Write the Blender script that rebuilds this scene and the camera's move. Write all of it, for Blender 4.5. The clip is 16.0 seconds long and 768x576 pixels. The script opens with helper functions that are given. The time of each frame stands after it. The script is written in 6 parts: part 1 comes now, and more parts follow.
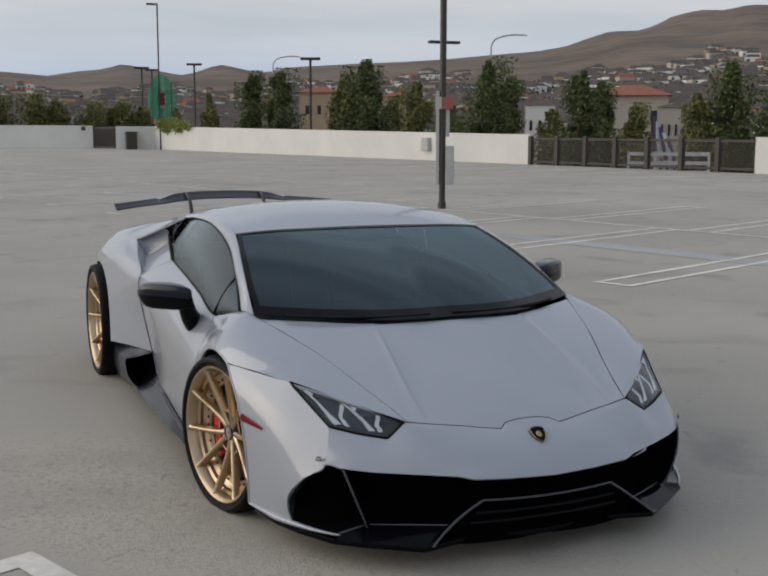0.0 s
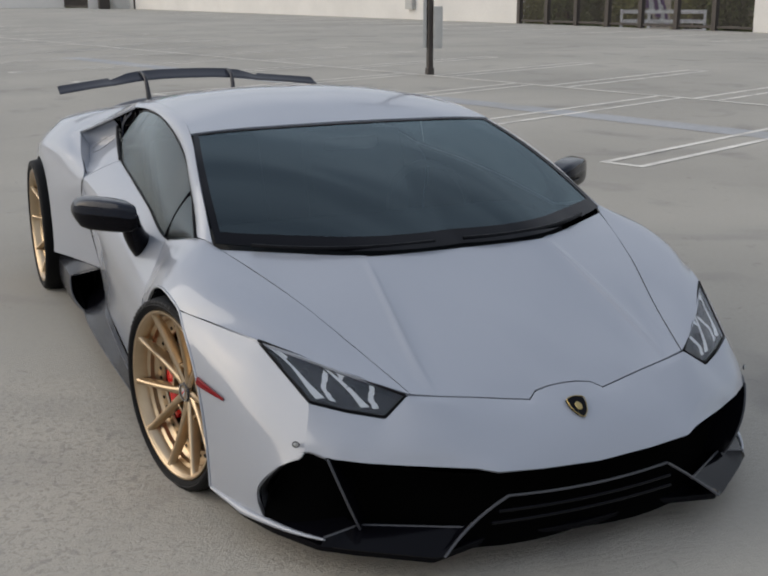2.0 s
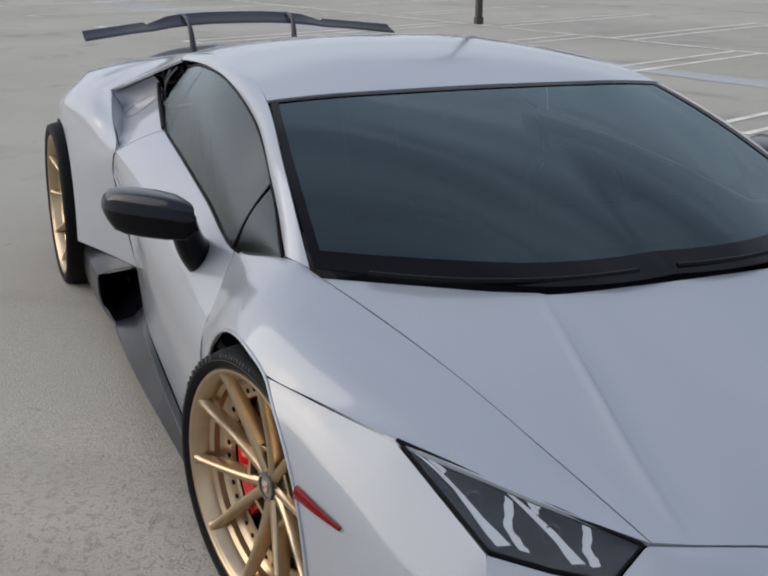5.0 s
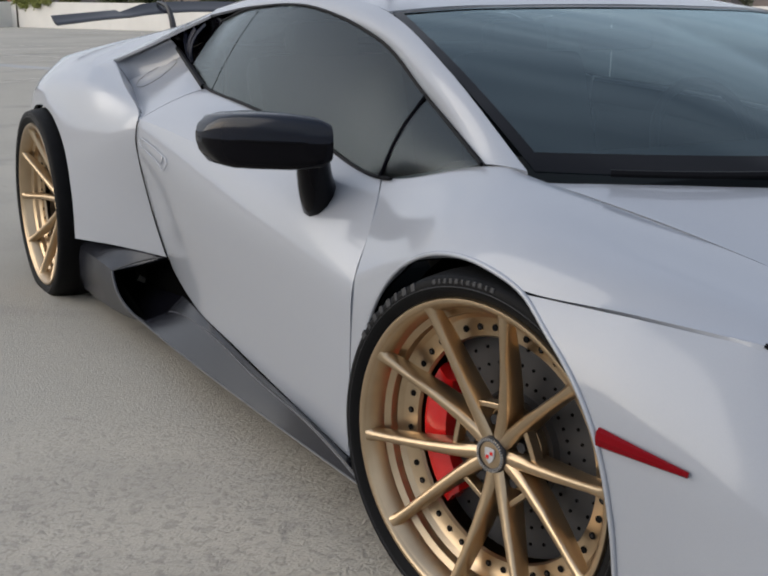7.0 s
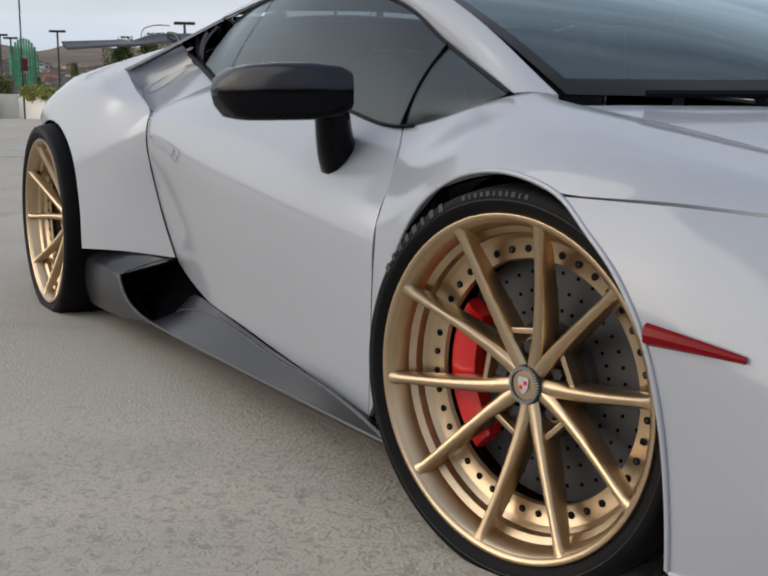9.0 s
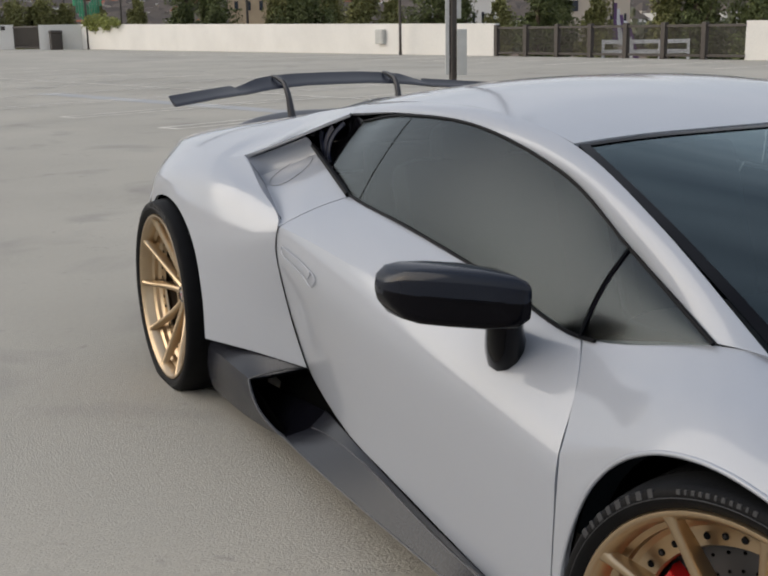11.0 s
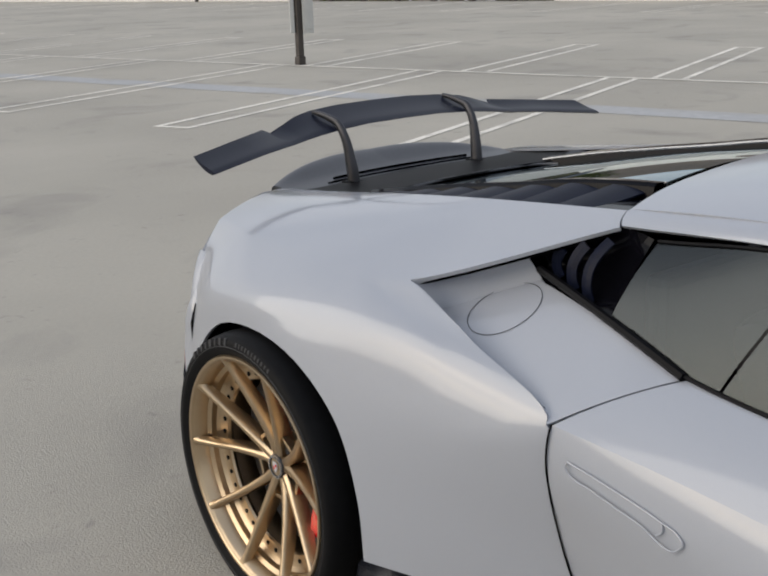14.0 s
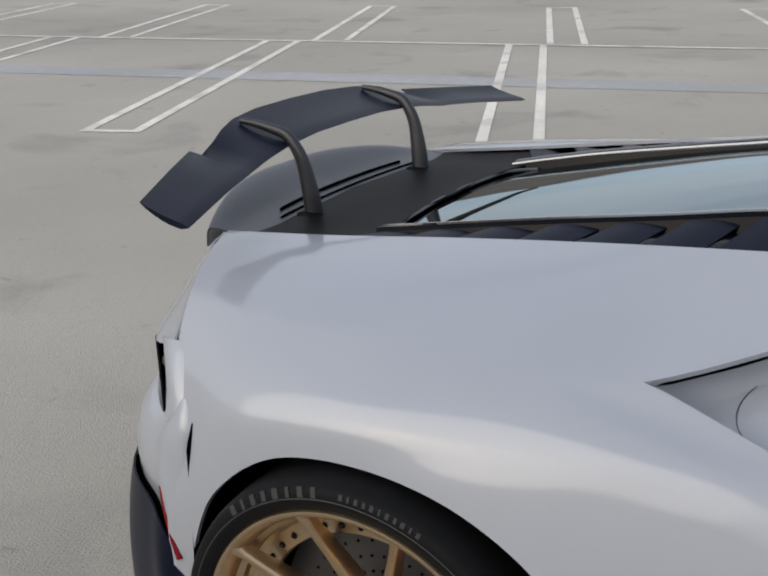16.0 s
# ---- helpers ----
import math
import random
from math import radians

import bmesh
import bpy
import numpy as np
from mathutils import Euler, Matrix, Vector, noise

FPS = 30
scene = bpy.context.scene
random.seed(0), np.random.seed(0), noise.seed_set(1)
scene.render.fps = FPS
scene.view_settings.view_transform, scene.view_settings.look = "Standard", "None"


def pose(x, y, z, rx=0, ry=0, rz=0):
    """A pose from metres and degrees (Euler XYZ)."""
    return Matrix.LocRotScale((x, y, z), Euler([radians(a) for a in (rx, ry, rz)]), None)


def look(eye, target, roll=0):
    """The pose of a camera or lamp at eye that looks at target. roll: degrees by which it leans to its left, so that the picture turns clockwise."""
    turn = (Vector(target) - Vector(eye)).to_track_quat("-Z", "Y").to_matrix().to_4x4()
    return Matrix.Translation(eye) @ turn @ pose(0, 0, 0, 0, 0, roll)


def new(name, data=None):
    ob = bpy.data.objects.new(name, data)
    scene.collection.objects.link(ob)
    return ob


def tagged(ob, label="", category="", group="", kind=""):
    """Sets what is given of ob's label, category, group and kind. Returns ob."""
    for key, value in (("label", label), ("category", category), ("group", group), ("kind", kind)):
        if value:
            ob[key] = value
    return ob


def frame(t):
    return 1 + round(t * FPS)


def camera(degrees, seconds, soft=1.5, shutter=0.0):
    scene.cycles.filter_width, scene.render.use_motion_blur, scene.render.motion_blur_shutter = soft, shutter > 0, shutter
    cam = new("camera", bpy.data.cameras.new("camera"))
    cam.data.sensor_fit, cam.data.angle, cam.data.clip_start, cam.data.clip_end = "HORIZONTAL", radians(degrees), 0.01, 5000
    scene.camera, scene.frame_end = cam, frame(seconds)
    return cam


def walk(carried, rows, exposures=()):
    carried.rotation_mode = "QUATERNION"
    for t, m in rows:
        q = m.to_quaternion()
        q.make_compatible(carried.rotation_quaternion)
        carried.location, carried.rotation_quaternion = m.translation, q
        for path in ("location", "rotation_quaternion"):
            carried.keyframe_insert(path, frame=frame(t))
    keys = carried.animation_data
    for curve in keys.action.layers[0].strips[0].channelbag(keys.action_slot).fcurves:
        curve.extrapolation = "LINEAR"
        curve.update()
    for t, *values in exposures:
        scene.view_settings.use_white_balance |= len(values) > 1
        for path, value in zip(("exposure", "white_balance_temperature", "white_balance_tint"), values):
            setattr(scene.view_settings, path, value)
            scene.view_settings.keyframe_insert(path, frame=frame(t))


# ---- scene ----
cam = camera(38.5, 16.0, soft=2.1)
PATH = [
    (0, (-1.833, -3.873, 1.404), (-1.067, -2.047, 1.12), 0.1),
    (0.5, (-1.745, -3.674, 1.428), (-0.985, -1.862, 1.054), 0.0),
    (1, (-1.68, -3.459, 1.451), (-0.923, -1.666, 0.992), -0.2),
    (1.5, (-1.624, -3.234, 1.458), (-0.856, -1.458, 0.949), -0.3),
    (2, (-1.514, -3.044, 1.456), (-0.742, -1.277, 0.927), -0.2),
    (2.5, (-1.4, -2.888, 1.452), (-0.643, -1.118, 0.909), 0.1),
    (3, (-1.339, -2.734, 1.445), (-0.609, -0.96, 0.879), 0.1),
    (3.5, (-1.307, -2.523, 1.436), (-0.6, -0.751, 0.835), -0.1),
    (4, (-1.277, -2.332, 1.414), (-0.581, -0.565, 0.786), 0.1),
    (4.5, (-1.245, -2.102, 1.388), (-0.543, -0.339, 0.758), 0.6),
    (5, (-1.375, -1.915, 1.363), (-0.647, -0.156, 0.749), 0.5),
    (7.5, (-1.778, -1.231, 0.808), (-0.773, 0.446, 0.388), 0.4),
    (8, (-1.765, -1.242, 0.692), (-0.738, 0.438, 0.341), 0.4),
    (8.5, (-1.767, -1.239, 0.672), (-0.753, 0.454, 0.349), 0.2),
    (9, (-1.783, -1.228, 0.683), (-0.808, 0.488, 0.362), 0.1),
    (9.5, (-1.805, -1.213, 0.711), (-0.881, 0.528, 0.369), 0.0),
    (10, (-1.832, -1.178, 0.868), (-0.960, 0.579, 0.474), -0.5),
    (12.5, (-2.035, -0.343, 1.421), (-1.116, 1.355, 0.899), -2.8),
    (13, (-2.107, -0.043, 1.432), (-1.103, 1.606, 0.91), -2.4),
    (13.5, (-2.06, 0.304, 1.429), (-0.976, 1.894, 0.886), -2.2),
    (14, (-2.068, 0.609, 1.421), (-0.907, 2.133, 0.848), -2.0),
    (14.5, (-2.114, 0.906, 1.425), (-0.861, 2.344, 0.824), -1.7),
    (15, (-2.083, 1.222, 1.426), (-0.722, 2.547, 0.8), -1.3),
    (15.5, (-2.08, 1.529, 1.425), (-0.591, 2.697, 0.78), -0.8),
    (16, (-2.125, 1.847, 1.436), (-0.503, 2.812, 0.775), -0.9),
]
EXPOSURES = [(0.0, 0.02, 6700, 10), (2.0, 0.22, 6700, 10), (5.0, 0.38, 6550, 10), (7.5, 0.36, 6650, 10), (9.0, 0.36, 6800, 10), (13.0, 0.42, 6900, 10), (14.2, 0.41, 6850, 10), (15.0, 0.29, 6800, 10), (16.0, 0.42, 6750, 10)]
walk(cam, [(t, look(eye, target, roll)) for t, eye, target, roll in PATH], EXPOSURES)

# ---- sky and sun ----
SUN_AZ, SUN_EL = radians(155), radians(21)
world = bpy.data.worlds.new("sky")
scene.world = world
world.use_nodes = True
wn, wl = world.node_tree.nodes, world.node_tree.links
wn.clear()
sky = wn.new("ShaderNodeTexSky")
sky.sky_type, sky.sun_disc = "NISHITA", False
sky.sun_elevation, sky.sun_rotation = SUN_EL, radians(90) - SUN_AZ
sky.air_density, sky.dust_density = 1.0, 2.0
coord = wn.new("ShaderNodeTexCoord")
squash = wn.new("ShaderNodeMapping")
squash.inputs["Scale"].default_value = (1.3, 1.3, 11.0)
cloud = wn.new("ShaderNodeTexNoise")
cloud.inputs["Scale"].default_value, cloud.inputs["Detail"].default_value = 1.3, 5.0
ramp = wn.new("ShaderNodeValToRGB")
ramp.color_ramp.elements[0].position, ramp.color_ramp.elements[1].position = 0.30, 0.62
ramp.color_ramp.elements[0].color, ramp.color_ramp.elements[1].color = (0.5, 0.5, 0.5, 1), (0.97, 0.97, 0.97, 1)
mix = wn.new("ShaderNodeMix")
mix.data_type = "RGBA"
height = wn.new("ShaderNodeSeparateXYZ")
veil = wn.new("ShaderNodeMix")
veil.data_type = "RGBA"
veil.inputs["A"].default_value, veil.inputs["B"].default_value = (5.8, 6.0, 6.4, 1), (4.9, 5.65, 7.1, 1)
# under the veil of cloud a clearer, bluer strip of sky stands over the horizon
lift = wn.new("ShaderNodeMath")
lift.operation, lift.inputs[1].default_value = "MULTIPLY_ADD", 0.16
gap = wn.new("ShaderNodeMapRange")
gap.inputs["From Min"].default_value, gap.inputs["From Max"].default_value = 0.12, 0.20
clear_sky = wn.new("ShaderNodeMix")
clear_sky.data_type = "RGBA"
clear_sky.inputs["A"].default_value = (4.1, 5.1, 6.7, 1)
wl.new(coord.outputs["Generated"], height.inputs["Vector"])
wl.new(height.outputs["Z"], veil.inputs["Factor"])
wl.new(cloud.outputs["Fac"], lift.inputs[0])
wl.new(height.outputs["Z"], lift.inputs[2])
wl.new(lift.outputs["Value"], gap.inputs["Value"])
wl.new(gap.outputs["Result"], clear_sky.inputs["Factor"])
wl.new(veil.outputs["Result"], clear_sky.inputs["B"])
wl.new(clear_sky.outputs["Result"], mix.inputs["B"])
back = wn.new("ShaderNodeBackground")
back.inputs["Strength"].default_value = 0.105
wout = wn.new("ShaderNodeOutputWorld")
wl.new(coord.outputs["Generated"], squash.inputs["Vector"])
wl.new(squash.outputs["Vector"], cloud.inputs["Vector"])
wl.new(cloud.outputs["Fac"], ramp.inputs["Fac"])
wl.new(ramp.outputs["Color"], mix.inputs["Factor"])
wl.new(sky.outputs["Color"], mix.inputs["A"])
wl.new(mix.outputs["Result"], back.inputs["Color"])
wl.new(back.outputs["Background"], wout.inputs["Surface"])

sun = new("sun", bpy.data.lights.new("sun", "SUN"))
sun.data.energy, sun.data.angle, sun.data.color = 1.4, radians(70), (1.0, 0.95, 0.88)
sun_from = Vector((math.cos(SUN_AZ) * math.cos(SUN_EL), math.sin(SUN_AZ) * math.cos(SUN_EL), math.sin(SUN_EL)))
sun.matrix_world = look(sun_from * 60, (0, 0, 0))

# ---- materials ----
def material(name, colour, rough=0.5, metal=0.0, grain=0.0, scale=8.0, spots=0.0, spot_scale=1.2, bump=0.0, bump_scale=60.0,
             coat=0.0, other=None, per_object=0.0, ior=1.5):
    """A principled surface with a coarse and a fine variation of its colour, and a fine relief."""
    m = bpy.data.materials.new(name)
    m.use_nodes = True
    n, l = m.node_tree.nodes, m.node_tree.links
    b = n["Principled BSDF"]
    b.inputs["Base Color"].default_value = (*colour, 1)
    b.inputs["Roughness"].default_value, b.inputs["Metallic"].default_value = rough, metal
    b.inputs["IOR"].default_value = ior
    if coat:
        b.inputs["Coat Weight"].default_value, b.inputs["Coat Roughness"].default_value = coat, 0.03
    where = n.new("ShaderNodeTexCoord")
    last = None
    if grain or spots or per_object:
        value = None
        for amount, size, detail in ((grain, scale, 6.0), (spots, spot_scale, 4.0)):
            if not amount:
                continue
            t = n.new("ShaderNodeTexNoise")
            t.inputs["Scale"].default_value, t.inputs["Detail"].default_value = size, detail
            l.new(where.outputs["Object"], t.inputs["Vector"])
            r = n.new("ShaderNodeMapRange")
            r.inputs["From Min"].default_value, r.inputs["From Max"].default_value = 0.3, 0.7
            r.inputs["To Min"].default_value, r.inputs["To Max"].default_value = 1 - amount, 1 + amount
            l.new(t.outputs["Fac"], r.inputs["Value"])
            if value is None:
                value = r.outputs["Result"]
            else:
                k = n.new("ShaderNodeMath")
                k.operation = "MULTIPLY"
                l.new(value, k.inputs[0]), l.new(r.outputs["Result"], k.inputs[1])
                value = k.outputs["Value"]
        if per_object:
            o = n.new("ShaderNodeObjectInfo")
            r = n.new("ShaderNodeMapRange")
            r.inputs["To Min"].default_value, r.inputs["To Max"].default_value = 1 - per_object, 1 + per_object
            l.new(o.outputs["Random"], r.inputs["Value"])
            if value is None:
                value = r.outputs["Result"]
            else:
                k = n.new("ShaderNodeMath")
                k.operation = "MULTIPLY"
                l.new(value, k.inputs[0]), l.new(r.outputs["Result"], k.inputs[1])
                value = k.outputs["Value"]
        base = n.new("ShaderNodeMix")
        base.data_type, base.blend_type = "RGBA", "MULTIPLY"
        base.inputs["Factor"].default_value = 1.0
        base.inputs["A"].default_value = (*colour, 1)
        comb = n.new("ShaderNodeCombineColor")
        for i in range(3):
            l.new(value, comb.inputs[i])
        l.new(comb.outputs["Color"], base.inputs["B"])
        last = base.outputs["Result"]
        if other:
            t = n.new("ShaderNodeTexNoise")
            t.inputs["Scale"].default_value, t.inputs["Detail"].default_value = spot_scale * 2.3, 6.0
            l.new(where.outputs["Object"], t.inputs["Vector"])
            r = n.new("ShaderNodeMapRange")
            r.inputs["From Min"].default_value, r.inputs["From Max"].default_value = 0.5, 0.72
            l.new(t.outputs["Fac"], r.inputs["Value"])
            second = n.new("ShaderNodeMix")
            second.data_type = "RGBA"
            second.inputs["B"].default_value = (*other, 1)
            l.new(r.outputs["Result"], second.inputs["Factor"])
            l.new(last, second.inputs["A"])
            last = second.outputs["Result"]
        l.new(last, b.inputs["Base Color"])
    if bump:
        t = n.new("ShaderNodeTexNoise")
        t.inputs["Scale"].default_value, t.inputs["Detail"].default_value = bump_scale, 5.0
        l.new(where.outputs["Object"], t.inputs["Vector"])
        k = n.new("ShaderNodeBump")
        k.inputs["Strength"].default_value, k.inputs["Distance"].default_value = bump, 0.01
        l.new(t.outputs["Fac"], k.inputs["Height"])
        l.new(k.outputs["Normal"], b.inputs["Normal"])
    return m


def deck_concrete():
    """Trowelled concrete: broad stains, fine grit, and patches of curved trowel scratches."""
    m = material("deck concrete", (0.386, 0.358, 0.305), 0.85, grain=0.04, scale=45, spots=0.13, spot_scale=0.3)
    n, l = m.node_tree.nodes, m.node_tree.links
    where = [k for k in n if k.type == "TEX_COORD"][0]

    def noise_at(scale, detail=5.0, distort=0.0, stretch=None):
        t = n.new("ShaderNodeTexNoise")
        t.inputs["Scale"].default_value, t.inputs["Detail"].default_value, t.inputs["Distortion"].default_value = scale, detail, distort
        source = where.outputs["Object"]
        if stretch:
            k = n.new("ShaderNodeMapping")
            k.inputs["Scale"].default_value = stretch
            k.inputs["Rotation"].default_value = (0, 0, 0.9)
            l.new(source, k.inputs["Vector"])
            source = k.outputs["Vector"]
        l.new(source, t.inputs["Vector"])
        return t.outputs["Fac"]

    def ranged(value, a, b, c=0.0, d=1.0):
        r = n.new("ShaderNodeMapRange")
        for key, v in (("From Min", a), ("From Max", b), ("To Min", c), ("To Max", d)):
            r.inputs[key].default_value = v
        l.new(value, r.inputs["Value"])
        return r.outputs["Result"]

    def times(a, b, op="MULTIPLY"):
        k = n.new("ShaderNodeMath")
        k.operation = op
        l.new(a, k.inputs[0]), l.new(b, k.inputs[1])
        return k.outputs["Value"]

    grit = noise_at(150.0, 4.0)
    scratch = ranged(noise_at(7.0, 6.0, 2.5, (1.0, 5.0, 1.0)), 0.40, 0.5)
    patch = ranged(noise_at(0.55, 3.0), 0.48, 0.62)
    stain = ranged(noise_at(1.1, 7.0, 0.6), 0.56, 0.74)
    speck = ranged(noise_at(9.0, 8.0, 1.0), 0.66, 0.72)
    # a wide patch, scratched rough; sunlit ground is painted into its paler, warmer colour
    far = n.new("ShaderNodeVectorMath")
    far.operation = "DISTANCE"
    far.inputs[1].default_value = (-1.75, -0.15, 0.0)
    l.new(where.outputs["Object"], far.inputs[0])
    rough_lit = times(ranged(far.outputs["Value"], 2.2, 0.9), ranged(noise_at(0.9, 4.0), 0.34, 0.5))
    pits = ranged(noise_at(42.0, 3.0, 1.2), 0.50, 0.64)
    arcs = ranged(noise_at(5.0, 3.0, 3.5, (1.0, 7.0, 1.0)), 0.42, 0.52)
    height = times(ranged(grit, 0.3, 0.7), times(times(scratch, patch), times(rough_lit, times(pits, arcs, "ADD")), "ADD"), "ADD")
    bump = n.new("ShaderNodeBump")
    bump.inputs["Strength"].default_value, bump.inputs["Distance"].default_value = 0.34, 0.007
    l.new(height, bump.inputs["Height"])
    b = n["Principled BSDF"]
    l.new(bump.outputs["Normal"], b.inputs["Normal"])
    base = b.inputs["Base Color"].links[0].from_socket
    # first tone paints the sunlit patch; then its pits, stains and specks
    for value, colour, amount in ((rough_lit, (0.465, 0.42, 0.35, 1), 0.85), (times(rough_lit, pits), (0.22, 0.20, 0.17, 1), 0.5), (stain, (0.225, 0.21, 0.19, 1), 0.65), (speck, (0.16, 0.15, 0.14, 1), 0.35)):
        mixed = n.new("ShaderNodeMix")
        mixed.data_type = "RGBA"
        mixed.inputs["B"].default_value = colour
        k = n.new("ShaderNodeMath")
        k.operation = "MULTIPLY"
        k.inputs[1].default_value = amount
        l.new(value, k.inputs[0])
        l.new(k.outputs["Value"], mixed.inputs["Factor"])
        l.new(base, mixed.inputs["A"])
        base = mixed.outputs["Result"]
    l.new(base, b.inputs["Base Color"])
    return m


CONCRETE = deck_concrete()
LINE_PAINT = material("worn white line paint", (0.74, 0.70, 0.62), 0.75, grain=0.12, scale=25, spots=0.1, spot_scale=1.0, other=(0.46, 0.43, 0.38))
BLUE_WORN = material("faded blue paint", (0.372, 0.372, 0.372), 0.85, grain=0.08, scale=12, other=(0.355, 0.335, 0.298), spots=0.1, spot_scale=0.6)
STUCCO = material("white stucco", (0.72, 0.70, 0.66), 0.9, grain=0.04, scale=20, spots=0.06, spot_scale=0.5, bump=0.15, bump_scale=40)
BROWN_STEEL = material("dark bronze painted steel", (0.045, 0.036, 0.03), 0.5, grain=0.15, scale=14)
GREY_BOX = material("light grey painted metal", (0.45, 0.45, 0.43), 0.5, grain=0.06, scale=6)

# ---- the deck and what stands on it ----
def mesh_object(name, bm, mat, parent=None, smooth=None):
    """Links a bmesh as one mesh object; smooth: the angle in degrees under which edges are shaded round."""
    me = bpy.data.meshes.new(name)
    if smooth is not None:
        limit = radians(smooth)
        for e in bm.edges:
            e.smooth = len(e.link_faces) == 2 and e.calc_face_angle(3.0) < limit
        for f in bm.faces:
            f.smooth = True
    bm.to_mesh(me)
    bm.free()
    mats = mat if isinstance(mat, (list, tuple)) else [mat]
    for m in mats:
        me.materials.append(m)
    ob = new(name, me)
    if parent is not None:
        ob.parent = parent
    return ob


def part(name, bm, mat, parent, label="", smooth=None):
    ob = mesh_object(name, bm, mat, parent, smooth)
    if label:
        ob["label"] = label
    return ob


def add_box(bm, lo, hi, m=None, bevel=0.0):
    """A box between two corners, turned by m, with its edges bevelled."""
    made = bmesh.ops.create_cube(bm, size=1.0)["verts"]
    size = [hi[i] - lo[i] for i in range(3)]
    mid = [(hi[i] + lo[i]) / 2 for i in range(3)]
    t = Matrix.Translation(mid) @ Matrix.Diagonal((*size, 1))
    bmesh.ops.transform(bm, matrix=(m @ t) if m is not None else t, verts=made)
    if bevel:
        edges = list({e for v in made for e in v.link_edges})
        bmesh.ops.bevel(bm, geom=edges, offset=bevel, segments=2, affect="EDGES", profile=0.5)
    return bm


def box(lo, hi, m=None, bevel=0.0):
    return add_box(bmesh.new(), lo, hi, m, bevel)


def prism(points, z0, z1, bevel=0.0):
    """A flat outline (x, y) raised from z0 to z1."""
    bm = bmesh.new()
    low = [bm.verts.new((x, y, z0)) for x, y in points]
    top = [bm.verts.new((x, y, z1)) for x, y in points]
    n = len(points)
    bm.faces.new(top)
    bm.faces.new(low[::-1])
    for i in range(n):
        bm.faces.new((low[i], low[(i + 1) % n], top[(i + 1) % n], top[i]))
    bmesh.ops.recalc_face_normals(bm, faces=bm.faces)
    if bevel:
        bmesh.ops.bevel(bm, geom=bm.edges[:], offset=bevel, segments=2, affect="EDGES", profile=0.5)
    return bm


def along(a, b):
    """The pose whose x axis runs from a to b on the ground."""
    return pose(a[0], a[1], 0, 0, 0, math.degrees(math.atan2(b[1] - a[1], b[0] - a[0])))


WALL_A, WALL_B = Vector((14.1, 77.3)), Vector((30.25, -10.5))
WALL_DIR = (WALL_B - WALL_A).normalized()
WALL_OUT = Vector((-WALL_DIR.y, WALL_DIR.x))


def on_wall(y):
    return WALL_A + WALL_DIR * ((y - WALL_A.y) / WALL_DIR.y)


deck = mesh_object("floor", prism([(-60, -70), (41.5, -70), (30.45, -10.5), (14.3, 77.4), (11.3, 83.0), (-40, 100.5), (-60, 100.5)], -0.5, 0.0), CONCRETE)
tagged(deck, "broad grey concrete roof deck of a car park", "floor", kind="structure")


def parapet(name, a, b, high_a, high_b, thick=0.2):
    m = along(a, b)
    length = (Vector(b) - Vector(a)).length
    bm = bmesh.new()
    ring = []
    for x, h in ((0, high_a), (length, high_b)):
        ring.append([bm.verts.new(m @ Vector(p)) for p in ((x, 0, 0.002), (x, 0, h), (x, thick, h), (x, thick, 0.002))])
    for i in range(4):
        bm.faces.new((ring[0][i], ring[0][(i + 1) % 4], ring[1][(i + 1) % 4], ring[1][i]))
    bm.faces.new(ring[0][::-1]), bm.faces.new(ring[1])
    bmesh.ops.recalc_face_normals(bm, faces=bm.faces)
    ob = mesh_object(name, bm, STUCCO)
    return tagged(ob, "low white stucco parapet at the deck's edge", "wall", kind="structure")


FENCE_FAR, FENCE_NEAR = on_wall(36.4), on_wall(25.2)
parapet("wall_east", WALL_A, FENCE_FAR, 1.66, 1.24)
parapet("wall_south_east", FENCE_NEAR, WALL_B, 1.20, 1.16)
parapet("wall_north", (-40, 100.0), (10.42, 82.7), 1.9, 1.72)
parapet("wall_corner", (11.35, 77.85), WALL_A, 1.66, 1.66)

# painted stall lines: one long line, with double lines that end in a bar on both sides of it
LINE_AT, LINE_DIR = Vector((8.056, 9.165)), Vector((math.cos(radians(-74.6)), math.sin(radians(-74.6))))
NEAR_DIR = Vector((math.cos(radians(202.3)), math.sin(radians(202.3))))
FAR_DIR = Vector((math.cos(radians(22.6)), math.sin(radians(22.6))))


def strip(bm, a, b, width, z=0.004):
    d = (b - a).normalized()
    s = Vector((-d.y, d.x)) * width / 2
    bm.faces.new([bm.verts.new((p.x, p.y, z)) for p in (a - s, b - s, b + s, a + s)])


def hairpin(name, root, d, length, gap=0.36, width=0.075, z=0.004):
    """Two lines beside each other, joined by a bar at their end."""
    side = Vector((-d.y, d.x))
    bm = bmesh.new()
    for k in (-0.5, 0.5):
        strip(bm, root + side * gap * k, root + side * gap * k + d * length, width, z)
    tip = root + d * (length + width / 2)
    strip(bm, tip - side * (gap + width) / 2, tip + side * (gap + width) / 2, width, z)
    bmesh.ops.recalc_face_normals(bm, faces=bm.faces)
    ob = mesh_object(name, bm, LINE_PAINT)
    return tagged(ob, "pair of worn white lines painted between parking stalls", "road marking", group="stall lines", kind="structure")


